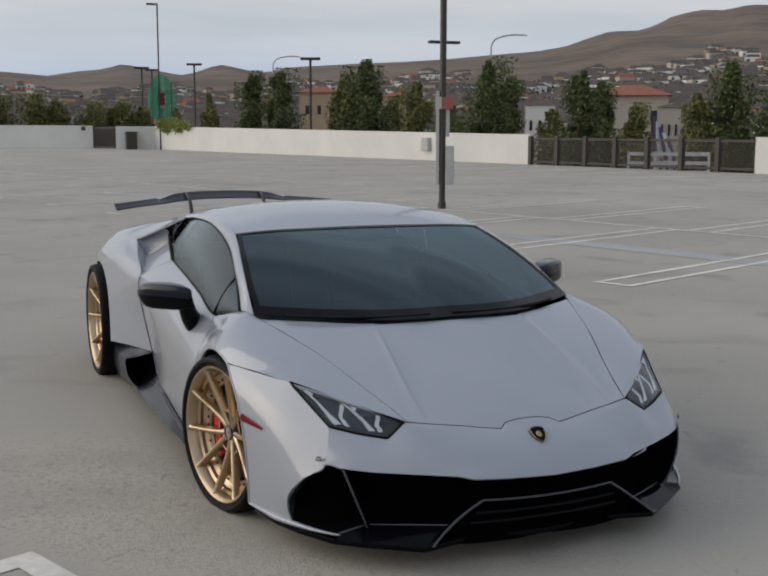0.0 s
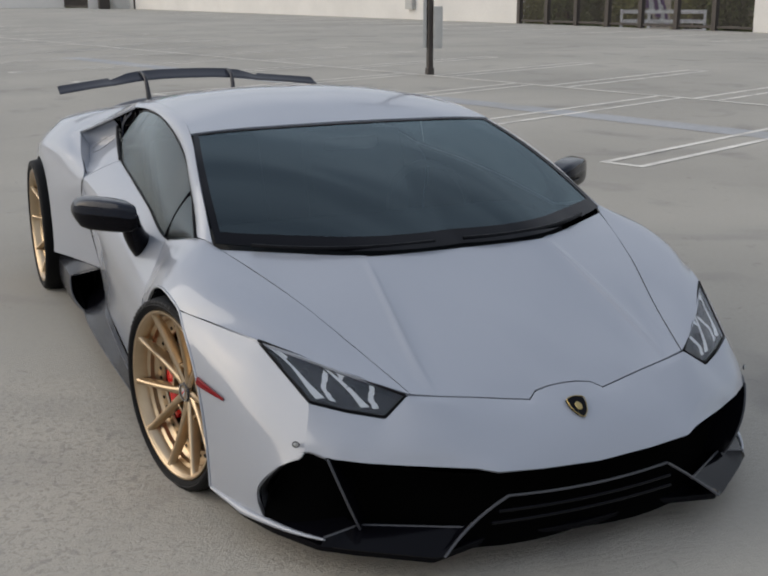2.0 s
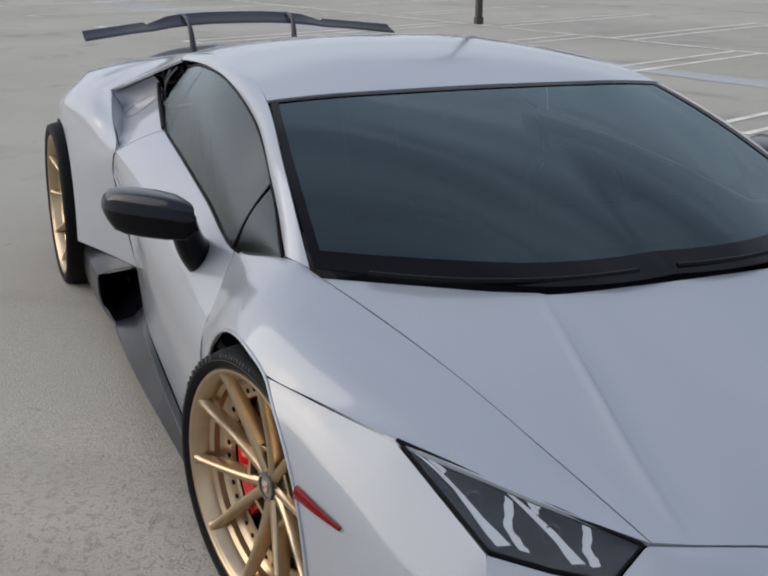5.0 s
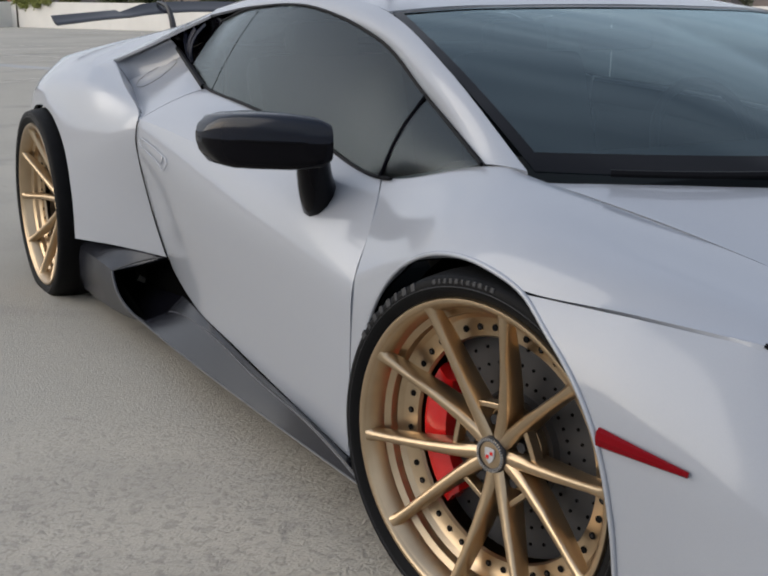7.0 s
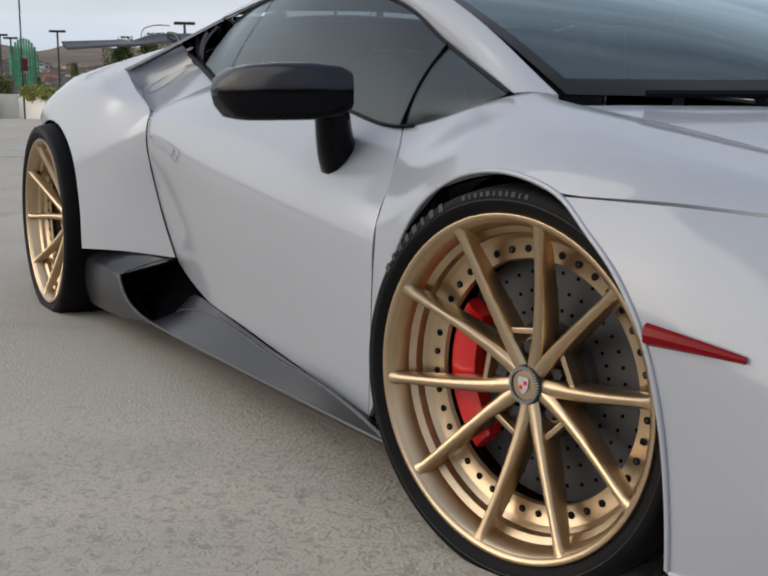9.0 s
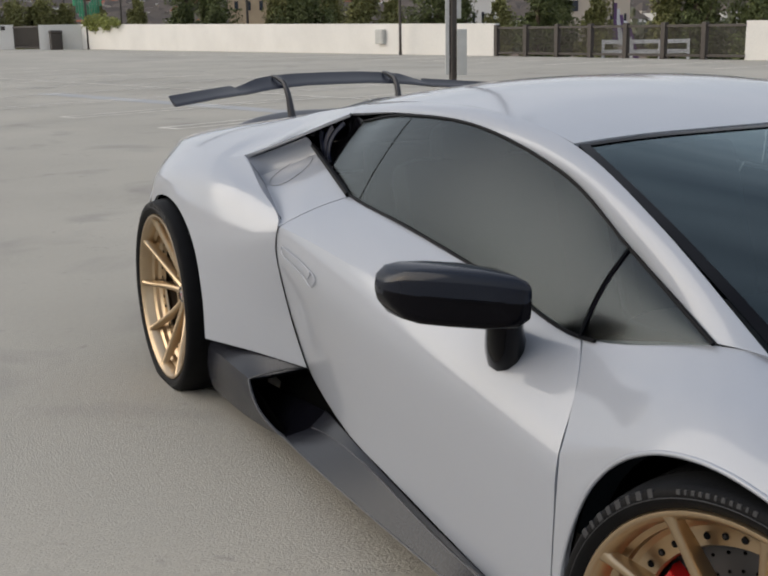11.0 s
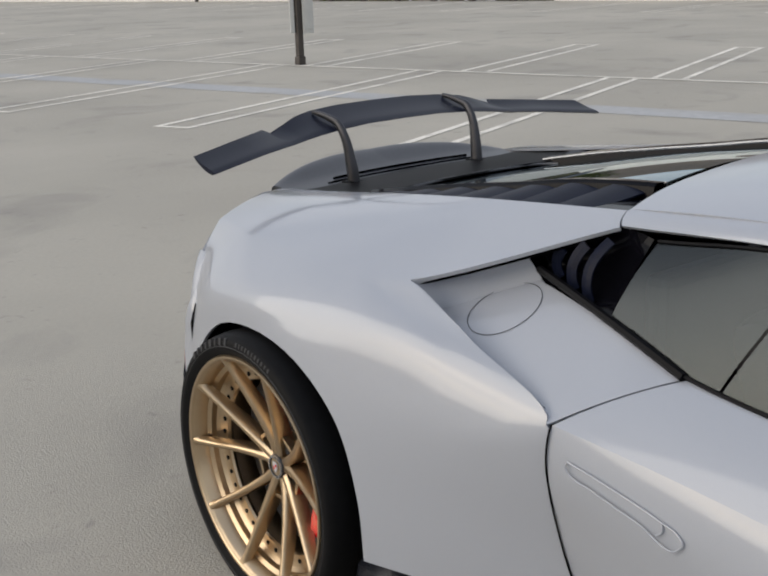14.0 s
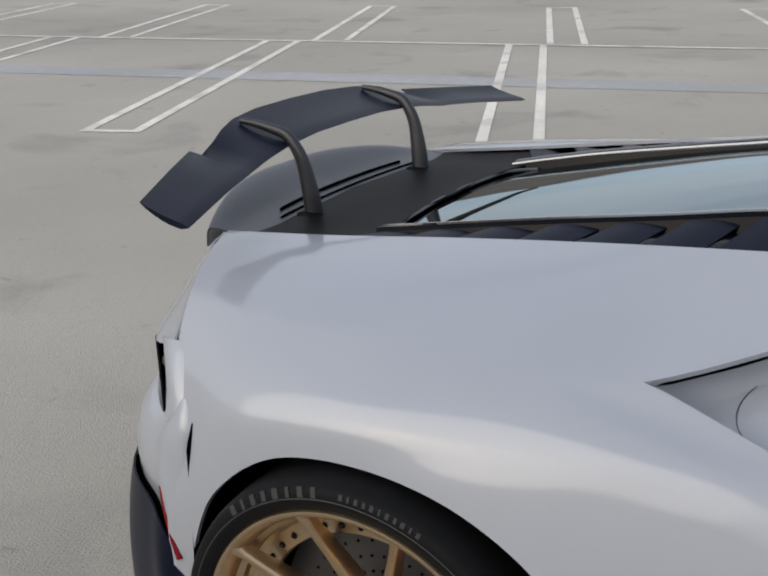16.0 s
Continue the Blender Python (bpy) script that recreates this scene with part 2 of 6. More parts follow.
bm = bmesh.new()
strip(bm, LINE_AT - LINE_DIR * 52, LINE_AT + LINE_DIR * 22, 0.09, 0.006)
tagged(mesh_object("centre_line", bm, LINE_PAINT), "long worn white line between two rows of stalls", "road marking", kind="structure")
for k in range(-18, 7):
    hairpin("stall_line", LINE_AT + LINE_DIR * 2.72 * k, NEAR_DIR, 5.1)
    hairpin("stall_line", Vector((8.29, 8.69)) + LINE_DIR * 2.62 * k, FAR_DIR, 4.2)
for k in range(3):
    hairpin("stall_line", Vector((-1.5, -0.4)) - FAR_DIR * 5 + LINE_DIR * 2.7 * k, FAR_DIR, 4.94, gap=0.38, width=0.1)
for k in range(-2, 20):
    hairpin("stall_line", on_wall(19.0 + 3.0 * k) - WALL_OUT * 0.6, -WALL_OUT, 5.0)
bm = bmesh.new()
strip(bm, LINE_AT + NEAR_DIR * 2.55 - LINE_DIR * 14, LINE_AT + NEAR_DIR * 2.55 + LINE_DIR * 16, 0.46, 0.003)
tagged(mesh_object("old_stripe", bm, BLUE_WORN), "faded bluish trace of an old painted stripe", "road marking", kind="structure")


def fence_panel(a, b):
    """One bay of a steel fence: a post, two rails, a frame and thin wires."""
    m = along(a, b)
    n = (Vector(b) - Vector(a)).length
    root = tagged(new("fence_bay"), "dark bronze steel fence bay with wire infill", "fence", group="fence bays")
    root.matrix_world = m
    part("post", box((-0.09, -0.09, 0), (0.09, 0.09, 1.18), bevel=0.008), BROWN_STEEL, root)
    for z in (0.08, 1.02):
        part("rail", box((0.094, -0.03, z), (n - 0.094, 0.03, z + 0.09), bevel=0.005), BROWN_STEEL, root)
    bm = bmesh.new()
    for i in range(1, 17):
        z = 0.174 + i * 0.049
        add_box(bm, (0.1, -0.004, z), (n - 0.1, 0.004, z + 0.008))
    for i in range(1, 30):
        x = 0.1 + (n - 0.2) * i / 30
        add_box(bm, (x - 0.004, -0.0038, 0.172), (x + 0.004, 0.0038, 1.018))
    part("wire_mesh", bm, BROWN_STEEL, root)
    return root


for i in range(7):
    a, b = FENCE_FAR.lerp(FENCE_NEAR, i / 7), FENCE_FAR.lerp(FENCE_NEAR, (i + 1) / 7)
    fence_panel(a + WALL_DIR * 0.1, b + WALL_DIR * 0.1)


def light_pole(x, y, high, heads, label):
    root = tagged(new("lamp_post"), label, "lamp post")
    root.location = (x, y, 0)
    part("base_plate", box((-0.06, -0.06, 0.0), (0.06, 0.06, 0.12), bevel=0.012), BROWN_STEEL, root)
    part("pole", box((-0.047, -0.047, 0.12), (0.047, 0.047, high), bevel=0.012), BROWN_STEEL, root)
    for s in heads:
        part("lamp_head", box((min(0.1 * s, 0.75 * s), -0.17, high - 0.14), (max(0.1 * s, 0.75 * s), 0.17, high - 0.02), bevel=0.03), BROWN_STEEL, root)
    return root


light_pole(6.84, 14.1, 7.6, (-1, 1), "slender dark bronze lamp post standing on the deck")
light_pole(14.25, 76.2, 10.3, (-1,), "tall dark bronze lamp post beside the white parapet")
light_pole(20.15, 41.6, 5.4, (-1, 1), "dark bronze lamp post beside the white parapet")

# small things along the parapet
# fixed to the nearest lamp post: a control box, a plate, a white conduit and a small sign
POST_FACE = pose(6.84, 14.1, 0, 0, 0, -25.6)
SIGN_RED = material("faded red sign face", (0.30, 0.10, 0.08), 0.6, grain=0.15, scale=20)
control = tagged(new("control_box"), "light grey control box fixed to the lamp post", "control box")
control.matrix_world = POST_FACE
part("body", box((.056, -.07, .44), (.21, .07, 1.13), bevel=.012), GREY_BOX, control)
part("door", box((.09, -.082, .50), (.20, -.071, 1.07), bevel=.004), GREY_BOX, control)
plate = tagged(new("plate"), "narrow pale plate fixed to the lamp post", "plate")
plate.matrix_world = POST_FACE
part("board", box((.056, -.02, 1.29), (.125, .01, 1.77), bevel=.004), GREY_BOX, plate)
conduit = tagged(new("conduit"), "white conduit strip running up the lamp post", "conduit")
conduit.matrix_world = POST_FACE
part("strip", box((-.118, -.03, .45), (-.056, .03, 2.1), bevel=.008), GREY_BOX, conduit)
for z in (.7, 1.3, 1.95):
    part("clip", box((-.122, -.036, z), (-.048, .036, z + .03), bevel=.004), GREY_BOX, conduit)
sign = tagged(new("sign"), "small white and faded red sign on the lamp post", "sign")
sign.matrix_world = POST_FACE
part("board", box((-.13, -.10, 1.78), (-.02, -.085, 2.0), bevel=.003), GREY_BOX, sign)
part("red_field", box((-.018, -.10, 1.78), (.19, -.085, 1.99), bevel=.003), SIGN_RED, sign)

meter = tagged(new("meter_box"), "pale grey meter box fixed to the white parapet", "meter box")
at = on_wall(43.6) - WALL_OUT * 0.1
meter.matrix_world = pose(at.x, at.y, .45, 0, 0, math.degrees(math.atan2(WALL_DIR.y, WALL_DIR.x)))
part("body", box((-.28, -.1, 0), (.28, .098, .62), bevel=.02), GREY_BOX, meter)
part("door", box((-.22, -.112, .06), (.22, -.1, .56), bevel=.004), GREY_BOX, meter)
bin_ = tagged(new("litter_bin"), "dark brown litter bin beside the white parapet", "bin")
bin_.location = (12.35, 77.25, 0)
part("body", box((-.38, -.3, 0), (.38, .3, 1.05), bevel=.05), BROWN_STEEL, bin_)
part("hood", box((-.41, -.33, 1.05), (.41, .33, 1.28), bevel=.06), BROWN_STEEL, bin_)
gate = tagged(new("gate"), "closed dark brown steel gate between two parapets", "gate")
gate.matrix_world = along((10.42, 82.7), (11.35, 77.85))
part("gate_frame", box((0, -.04, .1), (4.9, .04, .2)), BROWN_STEEL, gate)
part("gate_frame", box((0, -.04, 1.5), (4.9, .04, 1.6)), BROWN_STEEL, gate)
for k in range(33):
    part("bar", box((.05 + .148 * k, -.02, .2), (.09 + .148 * k, .02, 1.5)), BROWN_STEEL, gate)
vent = tagged(new("vent_cover"), "small dark square vent cover on the parapet", "vent cover")
vent.matrix_world = along((9.6, 82.98), (10.42, 82.7))
part("frame", box((0, -.03, 1.35), (.32, -.002, 1.64), bevel=.01), BROWN_STEEL, vent)
part("slats", box((.04, -.04, 1.40), (.28, -.031, 1.59)), BROWN_STEEL, vent)
GREEN = material("green painted slats", (0.03, 0.26, 0.13), 0.5, grain=0.15, scale=3, per_object=0.4)
wreath = tagged(new("ring_sign"), "large green slatted oval ring hung on the lamp post", "sign")
wreath.matrix_world = pose(14.42, 76.36, 3.6, 0, 0, 14)
for k in range(11):
    u = -1 + 2 * (k + .5) / 11
    h = 1.75 * math.sqrt(1 - u * u)
    q = 1 - (u / .34) ** 2
    hole = .62 * math.sqrt(q) if q > 0 else 0
    x = u * 1.06
    spans = ((hole, h), (-h, -hole)) if hole else ((-h, h),)
    for lo, hi in spans:
        part("slat", box((x - .072, -.07, lo), (x + .072, .0, hi), bevel=.015), GREEN, wreath)
part("bow", box((-.26, -.02, -.42), (.26, .05, .42), bevel=.04), material("dark red cloth", (.11, .03, .025), .8), wreath)

# ---- the car ----
# Its front axle stands over y = 0, its nose points to -y, and x = 0 is its middle.
def spline(points, n, lo=0.0, hi=1.0):
    """n points on a smooth curve through the given ones, spaced by length, from the part lo to the part hi of it."""
    p = [Vector(q) for q in points]
    if len(p) == 2:
        return [p[0].lerp(p[1], lo + (hi - lo) * i / (n - 1)) for i in range(n)]
    k = [0.0]
    for a, b in zip(p, p[1:]):
        k.append(k[-1] + max((b - a).length, 1e-5))
    tang = []
    for i in range(len(p)):
        if i == 0:
            a = (p[1] - p[0]) / (k[1] - k[0])
            b = (p[2] - p[1]) / (k[2] - k[1])
            tang.append(a + (a - b) * 0.5)
        elif i == len(p) - 1:
            a = (p[i] - p[i - 1]) / (k[i] - k[i - 1])
            b = (p[i - 1] - p[i - 2]) / (k[i - 1] - k[i - 2])
            tang.append(a + (a - b) * 0.5)
        else:
            a = (p[i] - p[i - 1]) / (k[i] - k[i - 1])
            b = (p[i + 1] - p[i]) / (k[i + 1] - k[i])
            wa, wb = k[i + 1] - k[i], k[i] - k[i - 1]
            tang.append((a * wa + b * wb) / (wa + wb))
    out, j = [], 0
    for i in range(n):
        s = k[-1] * (lo + (hi - lo) * i / (n - 1))
        while j < len(p) - 2 and s > k[j + 1]:
            j += 1
        h = k[j + 1] - k[j]
        t = min(max((s - k[j]) / h, 0.0), 1.0)
        t2, t3 = t * t, t * t * t
        out.append(p[j] * (2 * t3 - 3 * t2 + 1) + tang[j] * h * (t3 - 2 * t2 + t) + p[j + 1] * (3 * t2 - 2 * t3) + tang[j + 1] * h * (t3 - t2))
    return out


def by_index(points, n, lo=0.0, hi=1.0):
    """As spline(), but each stretch between two given points gets as many of the n points as any other."""
    p = [Vector(q) for q in points]
    out = []
    for i in range(n):
        s = (len(p) - 1) * (lo + (hi - lo) * i / (n - 1))
        j = min(int(s), len(p) - 2)
        t = s - j
        a = p[j - 1] if j else p[0] * 2 - p[1]
        b, c = p[j], p[j + 1]
        d = p[j + 2] if j + 2 < len(p) else p[-1] * 2 - p[-2]
        out.append(0.5 * (2 * b + (c - a) * t + (2 * a - 5 * b + 4 * c - d) * t * t + (3 * b - a - 3 * c + d) * t ** 3))
    return out


def straight(points, n, lo=0.0, hi=1.0):
    """As by_index(), with straight stretches and true corners."""
    p = [Vector(q) for q in points]
    out = []
    for i in range(n):
        s = (len(p) - 1) * (lo + (hi - lo) * i / (n - 1))
        j = min(int(s + 1e-9), len(p) - 2)
        out.append(p[j].lerp(p[j + 1], s - j))
    return out


def onto_edge(net, edge, shift=(0, 0, 0), reach=3.0, last=False):
    """Draws the first row of a net onto a cornered line that runs along x, and the next rows a little with it."""
    rows = net[::-1] if last else net
    for j in range(len(net[0])):
        x = max(min(rows[0][j].x, edge[0][0]), edge[-1][0])
        for a, b in zip(edge, edge[1:]):
            if b[0] <= x <= a[0]:
                at = Vector(a).lerp(Vector(b), (a[0] - x) / max(a[0] - b[0], 1e-6)) + Vector(shift)
        move = at - rows[0][j]
        for i in range(len(net)):
            rows[i][j] = rows[i][j] + move * math.exp(-(i / reach) ** 2)
    return rows[::-1] if last else rows


def loft_grid(rails, across=18, lengthwise=36, gap=0.0, lo=0.0, hi=1.0, indexed=False, cornered=False):
    """A net of points over rails that lie beside each other; gap: metres by which its border is drawn in."""
    take = straight if cornered else by_index if indexed else spline
    first = [take(r, lengthwise, lo, hi) for r in rails]
    net = [spline([r[i] for r in first], across) for i in range(lengthwise)]
    if gap:
        g = [[q.copy() for q in row] for row in net]
        for row, old in zip(g, net):
            for a, b in ((0, 1), (-1, -2)):
                d = old[b] - old[a]
                if d.length > 1e-6:
                    row[a] = old[a] + d.normalized() * min(gap, d.length * 0.8)
        for i in range(across):
            for a, b in ((0, 1), (-1, -2)):
                d = net[b][i] - net[a][i]
                if d.length > 1e-6:
                    g[a][i] = g[a][i] + d.normalized() * min(gap, d.length * 0.8)
        net = g
    return net


def add_grid(bm, net, mirrored=False):
    s = -1 if mirrored else 1
    rows = [[bm.verts.new((s * q.x, q.y, q.z)) for q in row] for row in net]
    for a, b in zip(rows, rows[1:]):
        for i in range(len(a) - 1):
            f = (a[i], a[i + 1], b[i + 1], b[i])
            if (f[0].co - f[2].co).length > 1e-6 and (f[1].co - f[3].co).length > 1e-6:
                bm.faces.new(f if not mirrored else f[::-1])


LINER = []


def sheet(nets, sides, thick=0.008, outward=(0, 0, 0.42), liner=True, flip=False):
    """A bmesh of the nets, on the sides asked for (-1: as drawn, 1: mirrored), with its border turned inwards."""
    bm = bmesh.new()
    for side in sides:
        for net in nets:
            add_grid(bm, net, side > 0)
            if liner:
                LINER.append((net, side > 0))
    bmesh.ops.remove_doubles(bm, verts=bm.verts, dist=0.0004)
    bmesh.ops.dissolve_degenerate(bm, edges=bm.edges, dist=0.0002)
    bmesh.ops.recalc_face_normals(bm, faces=bm.faces)
    total = 0.0
    for f in bm.faces:
        c = f.calc_center_median()
        total += f.normal.dot(c - Vector((0, c.y if outward[1] == 0 else outward[1], outward[2]))) * f.calc_area()
    if (total < 0) != flip:
        bmesh.ops.reverse_faces(bm, faces=bm.faces)
    if thick:
        bmesh.ops.solidify(bm, geom=bm.faces[:], thickness=thick)
    return bm


def tube(points, radius, n=24, sides=8, flat=(1.0, 1.0), taper=None, caps=True, bm=None):
    """A round rod along a smooth curve; flat: its radii across and up; taper: its size along the way."""
    bm = bm or bmesh.new()
    way = spline(points, n)
    rings = []
    a = None
    for i, p in enumerate(way):
        d = (way[min(i + 1, n - 1)] - way[max(i - 1, 0)]).normalized()
        if a is None:
            a = d.cross(Vector((0, 0, 1)) if abs(d.z) < 0.9 else Vector((0, 1, 0)))
        a = (a - d * a.dot(d)).normalized()
        b = a.cross(d).normalized()
        k = radius * (spline([(v, 0, 0) for v in taper], n)[i].x if taper else 1.0)
        rings.append([bm.verts.new(p + a * math.cos(q) * k * flat[0] + b * math.sin(q) * k * flat[1])
                      for q in (2 * math.pi * j / sides for j in range(sides))])
    for r, s in zip(rings, rings[1:]):
        for j in range(sides):
            bm.faces.new((r[j], r[(j + 1) % sides], s[(j + 1) % sides], s[j]))
    if caps:
        bm.faces.new(rings[0][::-1]), bm.faces.new(rings[-1])
    bmesh.ops.recalc_face_normals(bm, faces=bm.faces)
    return bm


def mirror_points(points):
    return [(-x, y, z) for x, y, z in points]


# paint and trim
def car_paint():
    m = bpy.data.materials.new("silver car paint")
    m.use_nodes = True
    n, l = m.node_tree.nodes, m.node_tree.links
    b = n["Principled BSDF"]
    where = n.new("ShaderNodeTexCoord")
    flake = n.new("ShaderNodeTexNoise")
    flake.inputs["Scale"].default_value, flake.inputs["Detail"].default_value = 900.0, 2.0
    l.new(where.outputs["Object"], flake.inputs["Vector"])
    tone = n.new("ShaderNodeMapRange")
    tone.inputs["To Min"].default_value, tone.inputs["To Max"].default_value = 0.94, 1.06
    l.new(flake.outputs["Fac"], tone.inputs["Value"])
    mixed = n.new("ShaderNodeMix")
    mixed.data_type, mixed.blend_type = "RGBA", "MULTIPLY"
    mixed.inputs["Factor"].default_value = 1.0
    mixed.inputs["A"].default_value = (0.318, 0.336, 0.374, 1)
    comb = n.new("ShaderNodeCombineColor")
    for i in range(3):
        l.new(tone.outputs["Result"], comb.inputs[i])
    l.new(comb.outputs["Color"], mixed.inputs["B"])
    l.new(mixed.outputs["Result"], b.inputs["Base Color"])
    b.inputs["Metallic"].default_value, b.inputs["Roughness"].default_value = 0.06, 0.5
    b.inputs["Coat Weight"].default_value, b.inputs["Coat Roughness"].default_value, b.inputs["Coat IOR"].default_value = 1.0, 0.10, 1.55
    return m


def glass(name, tint, gloss=0.02, least=0.04, sheen=(1, 1, 1)):
    """A tinted pane: light passes straight through, and its surface mirrors by the angle."""
    m = bpy.data.materials.new(name)
    m.use_nodes = True
    n, l = m.node_tree.nodes, m.node_tree.links
    n.remove(n["Principled BSDF"])
    clear = n.new("ShaderNodeBsdfTransparent")
    clear.inputs["Color"].default_value = (*tint, 1)
    shine = n.new("ShaderNodeBsdfGlossy")
    shine.inputs["Roughness"].default_value, shine.inputs["Color"].default_value = gloss, (*sheen, 1)
    angle = n.new("ShaderNodeLayerWeight")
    angle.inputs["Blend"].default_value = 0.5
    fall = n.new("ShaderNodeMath")
    fall.operation, fall.inputs[1].default_value = "POWER", 5.0
    fr = n.new("ShaderNodeMapRange")
    fr.inputs["To Min"].default_value = least
    l.new(angle.outputs["Facing"], fall.inputs[0])
    l.new(fall.outputs["Value"], fr.inputs["Value"])
    both = n.new("ShaderNodeMixShader")
    l.new(fr.outputs["Result"], both.inputs["Fac"])
    l.new(clear.outputs["BSDF"], both.inputs[1]), l.new(shine.outputs["BSDF"], both.inputs[2])
    l.new(both.outputs["Shader"], n["Material Output"].inputs["Surface"])
    return m


PAINT = car_paint()
BLACK_GLOSS = material("gloss black plastic", (0.003, 0.003, 0.0045), 0.08, ior=1.19)
BLACK_MATT = material("matt black plastic", (0.003, 0.003, 0.004), 0.5, grain=0.1, scale=40, ior=1.2)
# almost no colour or gloss: the shade of recesses and gaps as a surface
VOID = material("near-black recess shade", (0.002, 0.002, 0.002), 0.9, ior=1.04)
CARBON = material("satin dark carbon", (0.005, 0.007, 0.017), 0.34, grain=0.25, scale=160, ior=1.19)
SATIN_GREY = material("satin dark grey carbon", (0.014, 0.015, 0.020), 0.24, grain=0.25, scale=160, ior=1.40)
NAVY = material("dark navy lacquer", (0.006, 0.009, 0.017), 0.14, ior=1.38)
RUBBER = material("tyre rubber", (0.006, 0.006, 0.0065), 0.6, ior=1.2, grain=0.15, scale=30, bump=0.1, bump_scale=200)
TYRE_MARK = material("raised tyre marks", (0.035, 0.035, 0.037), 0.5, ior=1.3)
MOUTH_GREY = material("grey plastic liner", (0.085, 0.088, 0.095), 0.5, grain=0.1, scale=40)
BRONZE = material("satin bronze alloy", (0.50, 0.38, 0.25), 0.31, metal=0.97, grain=0.04, scale=30)
STEEL = material("cast iron disc", (0.06, 0.06, 0.064), 0.5, metal=0.5, grain=0.08, scale=25)
DARK_METAL = material("dark metal", (0.05, 0.05, 0.055), 0.4, metal=0.7)
RED = material("red caliper lacquer", (0.62, 0.012, 0.012), 0.25, coat=0.6)
RED_LENS = material("dark red lens", (0.17, 0.002, 0.006), 0.12, ior=1.22)
CHROME = material("bright metal", (0.75, 0.75, 0.76), 0.15, metal=1.0)
LAMP_WHITE = material("lit white light bar", (0.5, 0.51, 0.53), 0.3)
LAMP_WHITE.node_tree.nodes["Principled BSDF"].inputs["Emission Color"].default_value = (0.93, 0.96, 1.0, 1)
LAMP_WHITE.node_tree.nodes["Principled BSDF"].inputs["Emission Strength"].default_value = 0.13
LAMP_FACET = material("smoked lamp facet", (0.016, 0.017, 0.020), 0.25, ior=1.3)
LAMP_DARK = material("dark lamp housing", (0.006, 0.0065, 0.0075), 0.4, grain=0.3, scale=25, ior=1.2)
SILVER_EDGE = material("polished edge", (0.34, 0.34, 0.34), 0.25, metal=0.8)
# grey, lighter than the black parts whose edges it follows
EDGE_GREY = material("grey plastic edge", (0.065, 0.067, 0.075), 0.35)
SHIELD = material("pale grey enamel", (0.42, 0.42, 0.43), 0.3)
GOLD = material("gold emblem", (0.42, 0.32, 0.14), 0.35, metal=0.9)
LEATHER = material("black leather", (0.013, 0.013, 0.015), 0.6, grain=0.15, scale=30)
SCREEN_GLASS = glass("tinted windscreen", (0.16, 0.215, 0.235), least=0.058, sheen=(0.74, 0.93, 1.0))
SIDE_GLASS = glass("dark side glass", (0.16, 0.20, 0.21), gloss=0.25, least=0.055, sheen=(0.88, 0.97, 1.0))
LAMP_GLASS = glass("lamp cover", (0.93, 0.945, 0.96))
ENGINE_GLASS = glass("smoked engine cover glass", (0.04, 0.045, 0.05), least=0.27, sheen=(0.85, 0.95, 1.0))

car = tagged(new("car"), "silver mid-engined sports car with bronze wheels and a black rear wing", "car")
car.location = (0.011, -0.002, -0.035)
R, L = -1, 1
SEAM = 0.0022

# bonnet
HOOD_RAILS = [
    [(0, -.737, .471), (0, -.53, .574), (0, -.33, .654), (0, -.146, .722)],
    [(-.088, -.737, .4695), (-.088, -.53, .572), (-.088, -.33, .652), (-.088, -.146, .722)],
    [(-.112, -.737, .4685), (-.113, -.53, .570), (-.113, -.33, .651), (-.115, -.145, .722)],
    [(-.25, -.716, .477), (-.24, -.53, .562), (-.23, -.33, .645), (-.22, -.143, .722)],
]
HOOD_OUTER = [
    [(-.345, -.696, .4870), (-.336, -.52, .5595), (-.318, -.33, .6395), (-.293, -.130, .721)],
    [(-.351, -.695, .4880), (-.342, -.52, .5600), (-.324, -.33, .6400), (-.299, -.128, .721)],
    [(-.356, -.694, .4890), (-.348, -.52, .5660), (-.330, -.33, .6460), (-.306, -.122, .722)],
    [(-.372, -.691, .4905), (-.367, -.52, .5590), (-.350, -.33, .6395), (-.330, -.106, .722)],
    [(-.380, -.690, .4912), (-.378, -.52, .5565), (-.362, -.33, .6375), (-.347, -.099, .722)],
    [(-.40, -.684, .495), (-.43, -.52, .553), (-.49, -.28, .638), (-.52, .008, .724)],
    [(-.420, -.678, .499), (-.485, -.465, .567), (-.566, -.231, .646), (-.680, .122, .724)],
]
BONNET_EDGE = [(0, -.722, .481), (-.045, -.7235, .4795), (-.085, -.7275, .4735), (-.112, -.747, .4605), (-.18, -.7305, .4675), (-.25, -.716, .477), (-.352, -.695, .488), (-.425, -.678, .499)]
net = onto_edge(loft_grid(HOOD_RAILS + HOOD_OUTER, 190, 40), BONNET_EDGE, reach=2.0)
part("bonnet", sheet([net], (R, L)), PAINT, car, smooth=40)

